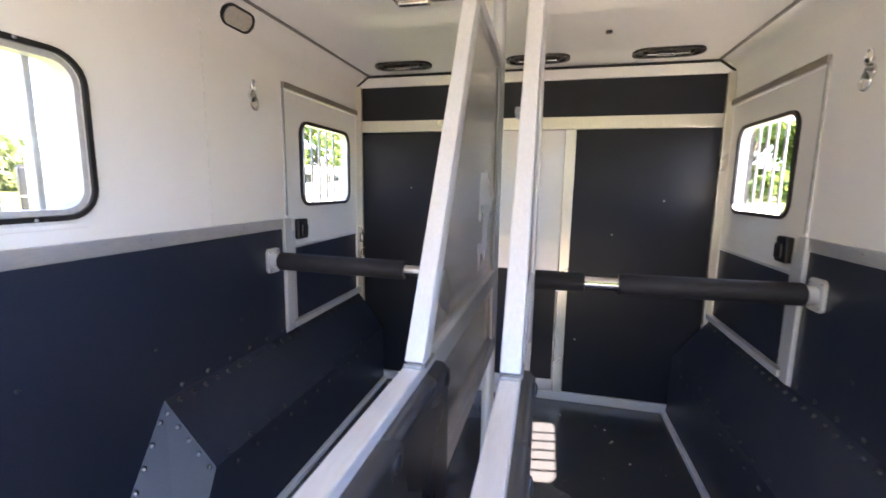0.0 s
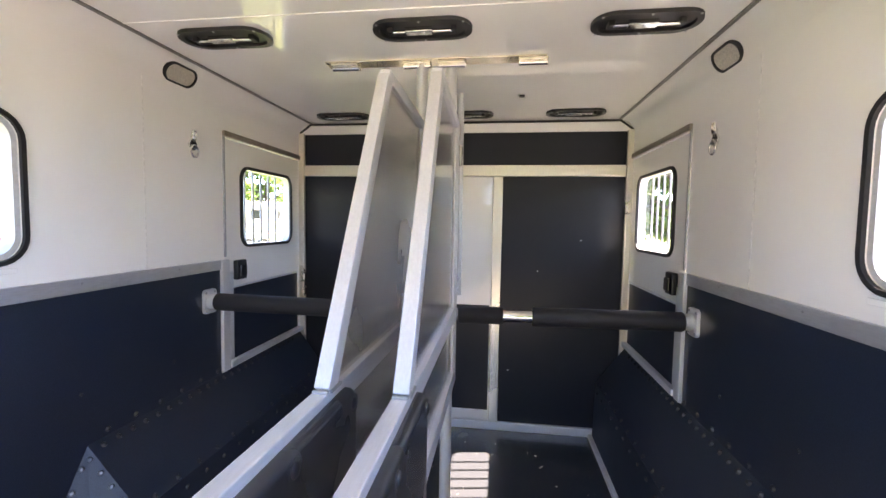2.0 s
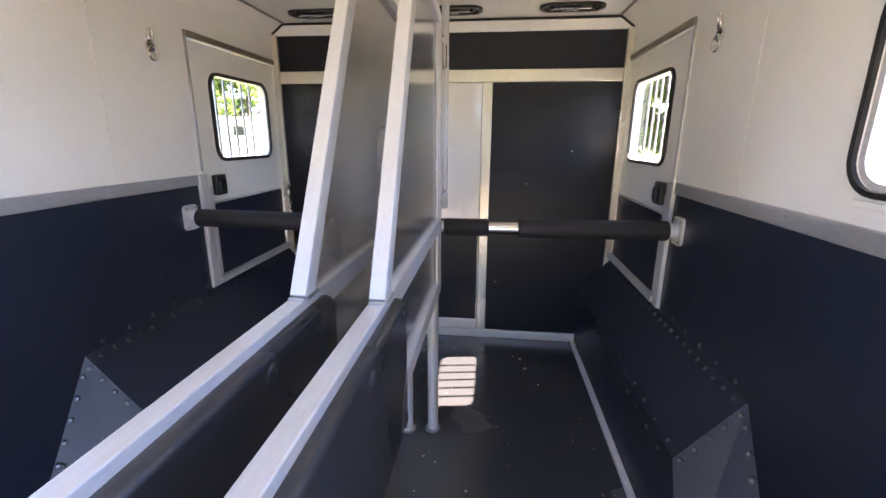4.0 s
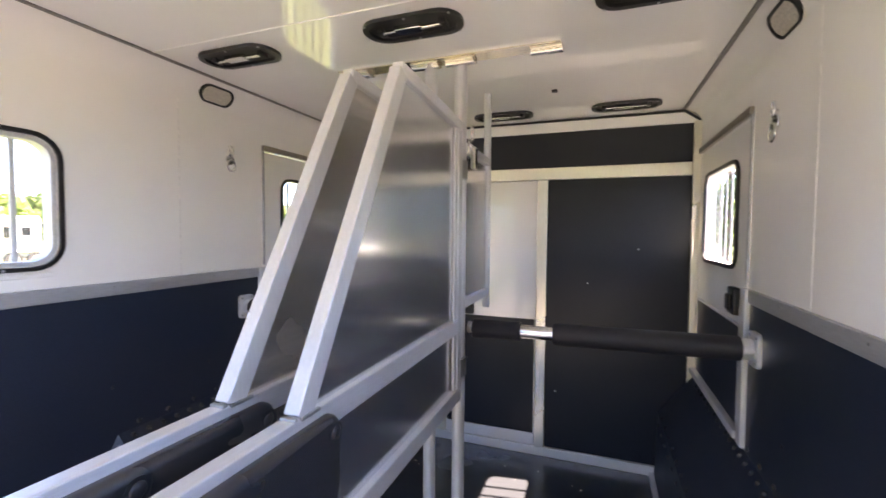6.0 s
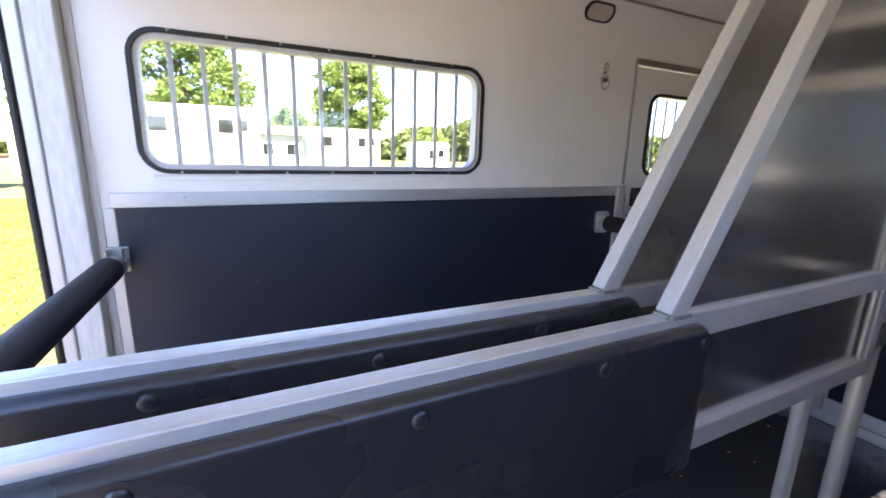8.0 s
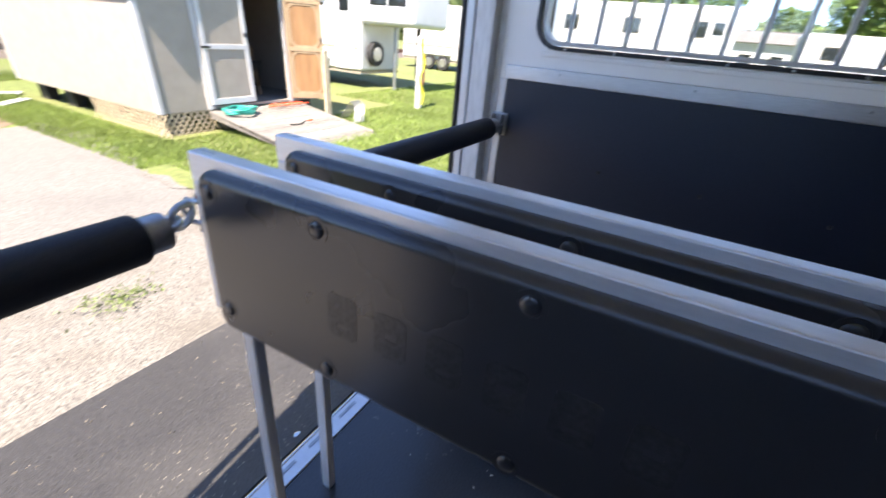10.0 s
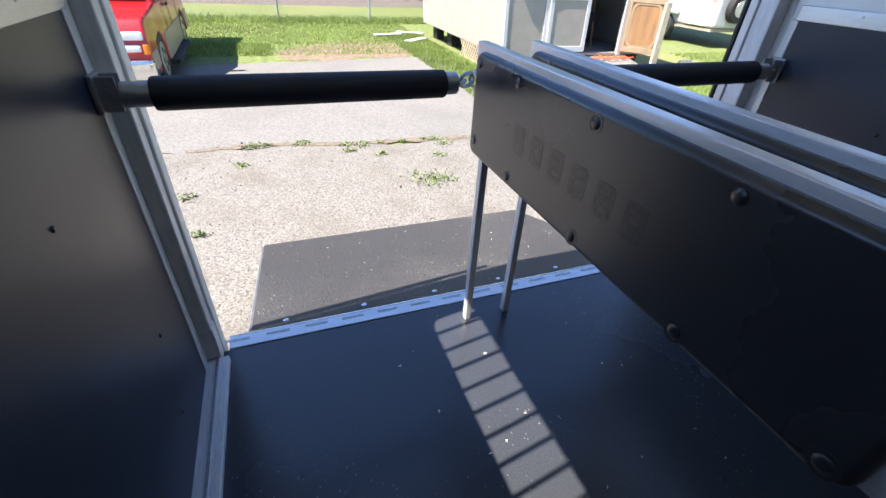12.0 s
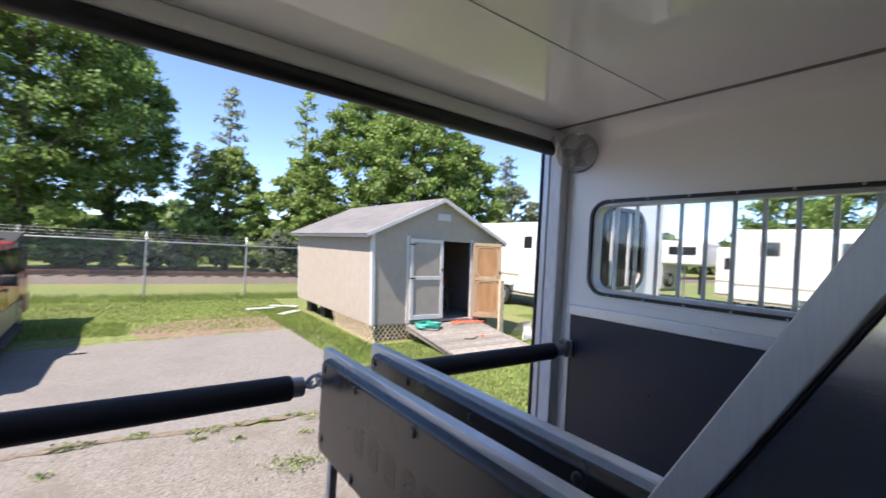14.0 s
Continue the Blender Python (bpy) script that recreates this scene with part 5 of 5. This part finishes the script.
# ---------------- fence and railway ----------------
fence = thing("chain_link_fence", (0.4, -12.8, GROUND), "galvanised chain link fence with barbed wire", "fence")
for k in range(9):
    x = 0.38 - 2.55 * k + 4 * 2.55
    part("post", rod((x, -12.8, GROUND - 0.03), (x, -12.8, 1.22), 0.028, 10), WIRE, fence)
    part("arm", rod((x, -12.8, 1.2), (x, -12.98, 1.42), 0.012, 6), WIRE, fence)
part("top_rail", rod((-10.0, -12.8, 1.16), (10.6, -12.8, 1.16), 0.02, 8), WIRE, fence)
for k in range(3):
    part("barbed_wire", rod((-10.0, -12.84 - 0.06 * k, 1.24 + 0.075 * k), (10.6, -12.84 - 0.06 * k, 1.24 + 0.075 * k), 0.004, 4), WIRE, fence)
vs, fs = [], []
for d_ in (-1, 1):
    for k in range(250):
        x = -11.0 + k * 0.088
        for (xa, xb) in ((x, x + d_ * 1.56),):
            i = len(vs)
            vs += [(xa - 0.003, -12.8, GROUND), (xa + 0.003, -12.8, GROUND), (xb + 0.003, -12.8 + 0.001 * d_, 1.15), (xb - 0.003, -12.8 + 0.001 * d_, 1.15)]
            fs.append((i, i + 1, i + 2, i + 3))
me = bpy.data.meshes.new("wire_mesh")
me.from_pydata(vs, [], fs)
me.materials.append(WIRE)
mw = new("wire_mesh", me)
mw.parent = fence
mw.matrix_parent_inverse = fence.matrix_world.inverted()
tagged(mw, "woven wire mesh", kind="stuff")
bm = bmesh.new()
prof = [(-17.2, GROUND - 0.03), (-17.9, GROUND + 0.18), (-20.6, GROUND + 0.18), (-21.3, GROUND - 0.03)]
va = [[bm.verts.new((x, y, z)) for y, z in prof] for x in (-60, 60)]
for i in range(3):
    bm.faces.new((va[0][i], va[0][i + 1], va[1][i + 1], va[1][i]))
bed = tagged(part("track_bed", bm, BALLAST, smooth=False), "stony railway track bed", "track bed", kind="structure")
for y in (-18.5, -19.95):
    part("rail", box(-60, 60, y - 0.035, y + 0.035, GROUND + 0.2, GROUND + 0.36, 0.008), RUST, bed, "rusty steel rail")
sl = bmesh.new()
box(-0.11, 0.11, -20.5, -17.95, GROUND + 0.10, GROUND + 0.215, 0, sl)
sleeper = mesh_of("sleeper", sl, DARK)
for k in range(60):
    o = new("sleeper", sleeper)
    o.location.x = -18 + k * 0.6
    o.parent = bed

# ---------------- vehicles ----------------


def wheel(name, c, r, w, parent, side):
    x, y, z = c
    t_ = part(name, rod((x, y, z), (x + side * w, y, z), r, 28, bevel=0.03), TYRE, parent, "black tyre")
    part("rim", rod((x - side * 0.006, y, z), (x + side * 0.05, y, z), r * 0.62, 24, bevel=0.01), RIM, t_, "silver alloy rim")
    for k in range(5):
        a = math.tau * k / 5
        part("rim_slot", rod((x - side * 0.009, y + r * 0.36 * math.cos(a), z + r * 0.36 * math.sin(a)), (x - side * 0.004, y + r * 0.36 * math.cos(a), z + r * 0.36 * math.sin(a)), r * 0.11, 10), TYRE, t_)
    return t_


def loft(side, x0, x1, tuck, bevel=0.05):
    """A body from a side profile (y, z), drawn from x0 to x1 and narrowed by tuck(z) on both sides."""
    bm = bmesh.new()
    a = [bm.verts.new((x0 + tuck(z), y, z)) for y, z in side]
    b = [bm.verts.new((x1 - tuck(z), y, z)) for y, z in side]
    bm.faces.new(a)
    bm.faces.new(b[::-1])
    for i in range(len(side)):
        j = (i + 1) % len(side)
        bm.faces.new((a[i], b[i], b[j], a[j]))
    bmesh.ops.recalc_face_normals(bm, faces=bm.faces[:])
    return bevelled(bm, bevel, 3)


def suv(at, yaw, paint, label, hatch):
    """A four-door sport utility car; local +y is its front, its side at x = 0."""
    t = thing("suv", (0, 0, 0), label, "car")
    g = 0.0
    body = [(0.80, 0.26), (0.86, 0.45), (0.84, 0.72), (0.70, 0.90), (-0.45, 0.98), (-3.55, 0.98), (-3.62, 0.55), (-3.58, 0.28), (-3.2, 0.26), (-3.15, 0.42), (-3.0, 0.60), (-2.76, 0.66), (-2.52, 0.60), (-2.37, 0.42), (-2.32, 0.26), (-0.42, 0.26), (-0.38, 0.42), (-0.24, 0.60), (0.0, 0.66), (0.24, 0.60), (0.38, 0.42), (0.42, 0.26)]
    part("body", loft(body, 0.0, 1.72, lambda z: 0.02 if z > 0.8 else 0.0, 0.035), paint, t)
    cabin = [(-0.42, 0.97), (-1.0, 1.50), (-3.25, 1.53), (-3.52, 0.97)]
    part("cabin", loft(cabin, 0.03, 1.69, lambda z: 0.14 * (z - 0.97) / 0.55, 0.04), paint, t)
    k = lambda z: 0.03 + 0.14 * (z - 0.97) / 0.55 - 0.004
    for y0, y1, y2, y3 in ((-0.66, -1.42, -1.42, -1.08), (-1.50, -2.30, -2.30, -1.50), (-2.38, -3.34, -3.2, -2.38)):
        z0, z1 = 1.02, 1.43
        for sx in (0, 1):
            bm = bmesh.new()
            X = lambda z: k(z) if sx == 0 else 1.72 - k(z)
            vs_ = [bm.verts.new((X(z), y, z)) for y, z in ((y0, z0), (y1, z0), (y2, z1), (y3, z1))]
            bm.faces.new(vs_)
            bmesh.ops.solidify(bm, geom=bm.faces[:], thickness=0.006)
            part("side_window", bm, AUTOGLASS, t, "dark side glass", smooth=False)
    bm = bmesh.new()
    vs_ = [bm.verts.new(p) for p in ((0.12, -0.44, 1.0), (1.60, -0.44, 1.0), (1.50, -0.93, 1.46), (0.22, -0.93, 1.46))]
    bm.faces.new(vs_)
    bm.transform(Matrix.Translation((0, 0.022, 0.022)))
    bmesh.ops.solidify(bm, geom=bm.faces[:], thickness=0.006)
    part("windscreen", bm, AUTOGLASS, t, "glassy windscreen", smooth=False)
    part("bumper", box(-0.01, 1.73, 0.62, 0.93, 0.26, 0.50, 0.05), CHROME, t, "chromed front bumper")
    part("bumper_slot", box(0.35, 1.37, 0.925, 0.936, 0.33, 0.40, 0.003), TYRE, t)
    gr = part("grille", box(0.42, 1.30, 0.84, 0.885, 0.55, 0.80, 0.015), PLASTIC, t, "black front grille")
    part("grille_bar", box(0.42, 1.30, 0.88, 0.90, 0.655, 0.70, 0.008), RIM, gr, "bright grille bar")
    for x0, x1 in ((0.03, 0.40), (1.32, 1.69)):
        part("headlight", box(x0, x1 - 0.03, 0.83, 0.885, 0.70, 0.79, 0.018), HEADLIGHT, t, "clear headlight")
        part("headlight", box(x0 + 0.05, x1 - 0.03, 0.83, 0.885, 0.575, 0.65, 0.018), HEADLIGHT, t, "clear lower lamp")
    for x in (0.0, 1.66):
        part("indicator", box(x, x + 0.06, 0.76, 0.885, 0.55, 0.66, 0.01), AMBER, t, "amber indicator")
    for x, s_ in ((-0.012, 1), (1.732, -1)):
        part("side_cladding", box(x, x + s_ * 0.02, -2.30, -0.44, 0.26, 0.60, 0.006), SILVER, t, "pewter lower flank")
        part("side_cladding", box(x, x + s_ * 0.02, -3.55, -3.20, 0.30, 0.60, 0.006), SILVER, t, "pewter lower flank")
        part("fender_flare", box(x, x + s_ * 0.02, 0.44, 0.80, 0.36, 0.55, 0.006), SILVER, t, "pewter front corner")
        part("running_board", box(x - s_ * 0.10, x + s_ * 0.02, -2.25, -0.5, 0.18, 0.24, 0.012), TYRE, t)
        mr = part("mirror", box(x - s_ * 0.18, x - s_ * 0.01, -0.80, -0.70, 1.0, 1.15, 0.03), TYRE, t, "black door mirror")
        part("mirror_glass", box(x - s_ * 0.165, x - s_ * 0.03, -0.806, -0.80, 1.02, 1.13, 0.002), AUTOGLASS, mr)
        for y in (-0.95, -1.46, -2.34):
            part("door_seam", box(x + s_ * 0.009, x + s_ * 0.013, y - 0.005, y + 0.005, 0.52, 0.97), TYRE, t)
        for y in (-1.30, -2.16):
            part("door_handle", box(x - s_ * 0.015, x + s_ * 0.013, y - 0.07, y + 0.07, 0.86, 0.90, 0.006), TYRE, t)
        for y in (0.0, -2.76):
            wheel("wheel", (x + s_ * 0.02, y, 0.345), 0.345, 0.22, t, s_)
    for x in (0.30, 1.42):
        part("roof_rail", rod((x, -1.2, 1.56), (x, -3.1, 1.575), 0.018, 8), TYRE, t)
    if hatch:
        part("raised_hatch", loft([(-3.2, 1.54), (-4.05, 1.70), (-4.07, 1.64), (-3.2, 1.48)], 0.16, 1.56, lambda z: 0.0, 0.015), TYRE, t, "raised dark tailgate")
    t.matrix_world = Matrix.Translation(at) @ pose(0, 0, 0, 0, 0, yaw)
    return t


suv((2.06, -5.85, GROUND), 2, RED, "red sport utility car with tan cladding and raised tailgate", True)
suv((8.5, 19.0, GROUND), 65, BLUE, "dark blue car parked under the trees", False)


def horse_trailer(at, yaw, length, height, paint, label, nose=0.0, windows=3, stripe=None):
    """A parked horse trailer; local +x is its front and -y the side with the door."""
    t = thing("horse_trailer", (0, 0, 0), label, "trailer", "parked trailers")
    w = 2.0
    part("body", box(0, length, 0, w, 0.45, height, 0.10), paint, t)
    part("skirt", box(0.03, length - 0.03, 0.03, w - 0.03, 0.38, 0.45), SILVER, t)
    part("roof_cap", box(0.06, length - 0.06, 0.06, w - 0.06, height - 0.02, height + 0.05, 0.03), paint, t)
    if nose:
        part("nose", box(length - 0.1, length + nose, 0.03, w - 0.03, height - 1.15, height - 0.005, 0.14), paint, t, "overhanging gooseneck nose")
        part("neck", rod((length + nose * 0.75, w / 2, height - 1.15), (length + nose * 0.75, w / 2, 0.35), 0.06, 10), TYRE, t)
        part("jack", rod((length + nose * 0.45, w / 2 - 0.4, height - 1.15), (length + nose * 0.45, w / 2 - 0.4, 0.0), 0.05, 10), GALV, t)
        sp = part("spare_wheel", rod((length + 0.02, w * 0.28, 0.95), (length + 0.2, w * 0.28, 0.95), 0.34, 24, bevel=0.03), TYRE, t, "spare tyre on the front wall")
        part("rim", rod((length + 0.16, w * 0.28, 0.95), (length + 0.21, w * 0.28, 0.95), 0.2, 18, bevel=0.01), RIM, sp)
        wn_ = part("nose_window", box(length + 0.3, length + nose * 0.85, 0.024, 0.034, height - 0.66, height - 0.28, 0.004), AUTOGLASS, t, "dark nose window")
        part("window_divider", box(length + 0.13 + nose * 0.425, length + 0.17 + nose * 0.425, 0.018, 0.026, height - 0.67, height - 0.27, 0.002), paint, wn_)
    for k in range(windows):
        x = length * (k + 0.5) / windows
        wd = part("window", box(x - 0.3, x + 0.3, -0.012, 0.004, height - 0.95, height - 0.45, 0.004), AUTOGLASS, t, "dark window")
        part("frame", box(x - 0.34, x + 0.34, -0.004, 0.0, height - 0.99, height - 0.41, 0.001), SILVER, wd)
    d_ = part("door", box(length - 0.95, length - 0.25, -0.014, 0.0, 0.5, height - 0.25, 0.004), paint, t)
    part("door_window", box(length - 0.78, length - 0.42, -0.022, -0.014, height - 0.85, height - 0.45, 0.003), AUTOGLASS, d_)
    part("stripe", box(0.02, length - 0.1, -0.008, 0.0, 1.05, 1.25 if stripe else 1.12, 0.001), stripe or SILVER, t)
    fd_ = part("fender", box(length * 0.3, length * 0.3 + 1.7, -0.16, 0.0, 0.68, 0.80, 0.04), paint, t)
    for k in range(2):
        x, y, z = length * 0.3 + 0.45 + 0.8 * k, -0.15, 0.34
        ty = part("wheel", rod((x, y, z), (x, y + 0.2, z), 0.34, 24, bevel=0.03), TYRE, t, "black tyre")
        part("rim", rod((x, y - 0.008, z), (x, y + 0.04, z), 0.2, 18, bevel=0.01), RIM, ty)
    part("coupling", rod((length + max(nose, 0.0) * 0.0, w / 2, 0.45), (length + (0.0 if nose else 1.1), w / 2 + 0.001, 0.45), 0.05, 8), TYRE, t) if not nose else None
    t.matrix_world = Matrix.Translation(at) @ pose(0, 0, 0, 0, 0, yaw)
    return t


horse_trailer((-10.3, -12.2, GROUND), 90, 4.1, 2.88, TRAILERW, "white gooseneck horse trailer parked on grass", 1.8, 0)
horse_trailer((-20.0, -13.2, GROUND), 90, 4.2, 2.85, TRAILERW, "white gooseneck trailer with side door", 1.8, 1)
horse_trailer((-18.8, -5.5, GROUND), 90, 7.0, 3.22, TRAILERW, "long white living quarters trailer", 0.0, 3)
horse_trailer((-21.4, -7.2, GROUND), 90, 2.8, 2.6, TRAILERW, "white stock trailer with dark windows", 0.0, 2)
horse_trailer((-25.0, 4.3, GROUND), 90, 4.3, 2.9, TRAILERW, "white two horse trailer beside others", 0.0, 2)
horse_trailer((-24.0, 10.6, GROUND), 90, 2.2, 2.3, TRAILERW, "small white trailer beyond the larger ones", 0.0, 1)
hb_ = thing("white_outbuilding", (-45.0, 6.5, GROUND), "far white outbuilding with pale gable roof", "building")
part("wall", box(-49.0, -45.0, 2.5, 10.5, GROUND - 0.02, 2.6, 0.02), TRAILERW, hb_)
for s_ in (-1, 1):
    part("roof", beam((-47.0 + s_ * 1.15, 2.2, 3.05), (-47.0 + s_ * 1.15, 10.8, 3.05), 2.75, 0.08, (s_ * 0.38, 0, 1), 0.01), SHINGLE, hb_, "pale shingle roof")
for y in (3.6, 5.8, 8.4):
    wq = part("window", box(-45.01, -44.97, y - 0.45, y + 0.45, 0.7, 1.7, 0.01), AUTOGLASS, hb_, "dark window")
    part("window_frame", box(-44.99, -44.96, y - 0.5, y + 0.5, 1.7, 1.78, 0.01), TRIMW, wq)
horse_trailer((-20.6, 13.2, GROUND), 60, 1.9, 2.3, TRAILERB, "small black trailer on sunny grass", 0.0, 1)
horse_trailer((-15.5, 22.0, GROUND), 40, 4.5, 2.8, TRAILERW, "white trailer seen past the side door", 0.0, 3)
horse_trailer((-12.0, 9.3, GROUND), 90, 4.6, 2.6, TRAILERW, "white trailer with a red side stripe", 0.0, 2, RED)
horse_trailer((10.2, 8.6, GROUND), -65, 3.6, 2.4, TRAILERW, "white trailer parked on the far yard", 0.0, 2)
horse_trailer((12.5, -2.0, GROUND), -88, 4.4, 2.6, TRAILERB, "black horse trailer parked beside the yard", 0.0, 2)

# ---------------- trees ----------------


def broad_tree(x, y, h, r, leaf, seed, count, low=0.25, size=0.165, spread=0.62, label="tall leafy tree with dense green crown"):
    t = thing("tree", (x, y, GROUND - 0.05), label, "tree", "trees behind the yard")
    q = np.random.default_rng(seed)
    bm = rod((x, y, GROUND - 0.05), (x + 0.1, y, GROUND + h * 0.55), 0.03 * h * 0.7, 10, None, 0.012 * h)
    rod((x + 0.1, y, GROUND + h * 0.55), (x, y, GROUND + h * 0.92), 0.012 * h, 8, bm, 0.02)
    for k in range(9):
        a = k * 2.4
        z0 = GROUND + h * (0.22 + 0.06 * k)
        rod((x + 0.05, y, z0), (x + r * 0.65 * math.cos(a), y + r * 0.65 * math.sin(a), z0 + h * 0.16), 0.012 * h, 6, bm, 0.025)
    part("trunk", bm, BARK, t)
    clumps = max(40, count // 110)
    u = q.normal(size=(clumps, 3))
    u /= np.linalg.norm(u, axis=1)[:, None]
    rad = q.uniform(0.45, 1.05, clumps) ** 0.6
    cz = GROUND + h * (low + (1 - low) / 2)
    cc = np.column_stack([x + u[:, 0] * rad * r, y + u[:, 1] * rad * r, cz + u[:, 2] * rad * h * (1 - low) / 2])
    taper = 1 - 0.35 * np.clip((cc[:, 2] - cz) / (h * (1 - low) / 2), -0.6, 1)
    cc[:, 0] = x + (cc[:, 0] - x) * taper
    cc[:, 1] = y + (cc[:, 1] - y) * taper
    pick = q.integers(0, clumps, count)
    pts_ = cc[pick] + q.normal(0, 1, (count, 3)) * np.array([0.16, 0.16, 0.09]) * r * spread
    crown = quads("crown", pts_, q.uniform(0.6, 1.4, count) * size, leaf, seed + 1, t)
    crown["kind"] = "stuff"
    return t


def conifer(x, y, h, r, seed, count, label="sparse tall pine with thin upper branches", low=0.2, leaf=None):
    t = thing("tree", (x, y, GROUND - 0.05), label, "tree", "trees behind the yard")
    q = np.random.default_rng(seed)
    bm = rod((x, y, GROUND - 0.05), (x, y, GROUND + h), 0.014 * h, 8, None, 0.015)
    pts_ = []
    tiers = 34
    for k in range(tiers):
        f_ = low + (1 - low) * k / tiers
        L = r * (1 - f_) ** 0.75 * q.uniform(0.55, 1.1) + 0.15
        a = k * 2.4 + q.uniform(-0.3, 0.3)
        e = np.array([x + L * math.cos(a), y + L * math.sin(a), GROUND + h * f_ - 0.12 * L + 0.1])
        s0 = np.array([x, y, GROUND + h * f_])
        rod(tuple(s0), tuple(e), 0.03, 5, bm, 0.008)
        m_ = count // tiers
        w_ = q.uniform(0.25, 1.08, m_)[:, None]
        pts_.append(s0 + (e - s0) * w_ + q.normal(0, 0.16, (m_, 3)) * np.array([1, 1, 0.55]))
    part("trunk", bm, BARK, t)
    p_ = np.concatenate(pts_)
    crown = quads("crown", p_, q.uniform(0.07, 0.17, len(p_)), leaf or NEEDLE, seed + 1, t, aspect=2.4)
    crown["kind"] = "stuff"
    return t


def spot(az, d, ex=0.64, ey=1.38):
    a = radians(az)
    return ex - d * math.sin(a), ey + d * math.cos(a)


for az, d, h, r, leaf, seed, count, low in ((189, 24, 14.5, 4.4, LEAF, 11, 15000, 0.12), (182.2, 26, 11.5, 2.7, LEAF, 13, 9000, 0.15), (195, 25, 13, 4, LEAF, 15, 9000, 0.15),
                                            (171, 24, 6.4, 1.9, LEAF2, 17, 6500, 0.1), (156.0, 22, 9.4, 2.7, LEAF, 19, 9500, 0.12), (148.5, 20, 9.0, 2.9, LEAF, 21, 10500, 0.12), (142.0, 22, 7.6, 2.4, LEAF, 23, 7500, 0.12),
                                            (162.5, 23, 6.0, 1.9, LEAF2, 25, 5500, 0.1), (135, 31, 7.0, 2.2, NEEDLE, 27, 4000, 0.1)):
    broad_tree(*spot(az, d), h, r, leaf, seed, int(count * 4.0), low, 0.105, 0.42)
for az, d, h, r, seed in ((171.3, 27, 10.4, 2.2, 31), (162.7, 26, 10.6, 1.7, 33), (136, 30, 8.6, 2.0, 35), (174.5, 28, 7.0, 1.5, 37)):
    conifer(*spot(az, d), h, r, seed, 1150, leaf=LEAF2 if seed == 33 else None)
for i, (az, d, h, r) in enumerate(((178, 21.5, 2.4, 1.0), (174, 22, 2.9, 1.1), (168, 22.5, 2.6, 1.2), (165, 21.5, 2.3, 0.9), (184, 23.5, 2.2, 1.4), (190, 23.5, 2.4, 1.5), (160, 22, 2.6, 1.2), (154, 23, 2.6, 1.3), (196, 23, 2.6, 1.6))):
    broad_tree(*spot(az, d), h, r, LEAF2 if i % 3 else NEEDLE, 51 + 2 * i, 2200, 0.02, 0.16, 0.62, "low olive bush beyond the railway")
for az, d, h, r, leaf, seed, count in ((94.5, 36, 11.0, 4.2, LEAF, 81, 7000), (76.0, 38, 10.0, 2.9, LEAF, 83, 6500), (83.5, 60, 7.2, 2.3, LEAF, 85, 3500), (104, 45, 9, 3.5, LEAF, 87, 4000), (31, 30, 7, 2.5, LEAF2, 89, 3500), (66, 60, 5, 2.4, LEAF2, 90, 2500)):
    broad_tree(*spot(az, d, 0.6, 0.5), h, r, leaf, seed, count * 3, 0.22, 0.19, 0.6, "broad leafy tree beyond the parked trailers")
for az, d, h, r, seed in ((-21, 24, 8.6, 3.4, 91), (-30, 26, 8, 3.2, 93), (-38, 28, 6.5, 3, 95), (-14, 27, 9, 3.2, 97)):
    broad_tree(*spot(az, d, 0.3, 0.5), h, r, LEAF, seed, 5500, 0.12, 0.28, 0.62, "leafy green roadside tree in sunlight")
# distant woods
q = np.random.default_rng(7)
n = 44000
az = np.radians(np.concatenate([q.uniform(15, 150, n * 2 // 3), q.uniform(-165, -12, n - n * 2 // 3)]))
d = q.uniform(85, 110, n)
top = 6.3 + 1.6 * np.sin(az * 19) + 1.0 * np.sin(az * 43 + 1)
c = np.column_stack([-d * np.sin(az), d * np.cos(az), GROUND + q.uniform(0, 1, n) ** 0.8 * top])
tagged(quads("far_woods", c, q.uniform(0.6, 1.4, n), FAR, 9), "distant line of green woods", "woods", kind="stuff")
q = np.random.default_rng(17)
n = 16000
az = np.radians(q.uniform(150, 205, n))
d = q.uniform(30, 44, n)
c = np.column_stack([-d * np.sin(az), d * np.cos(az), GROUND + q.uniform(0, 1, n) * (3.4 + 0.8 * np.sin(az * 25))])
tagged(quads("far_woods", c, q.uniform(0.2, 0.5, n), LEAF, 19), "dense undergrowth behind the railway", "woods", kind="stuff")
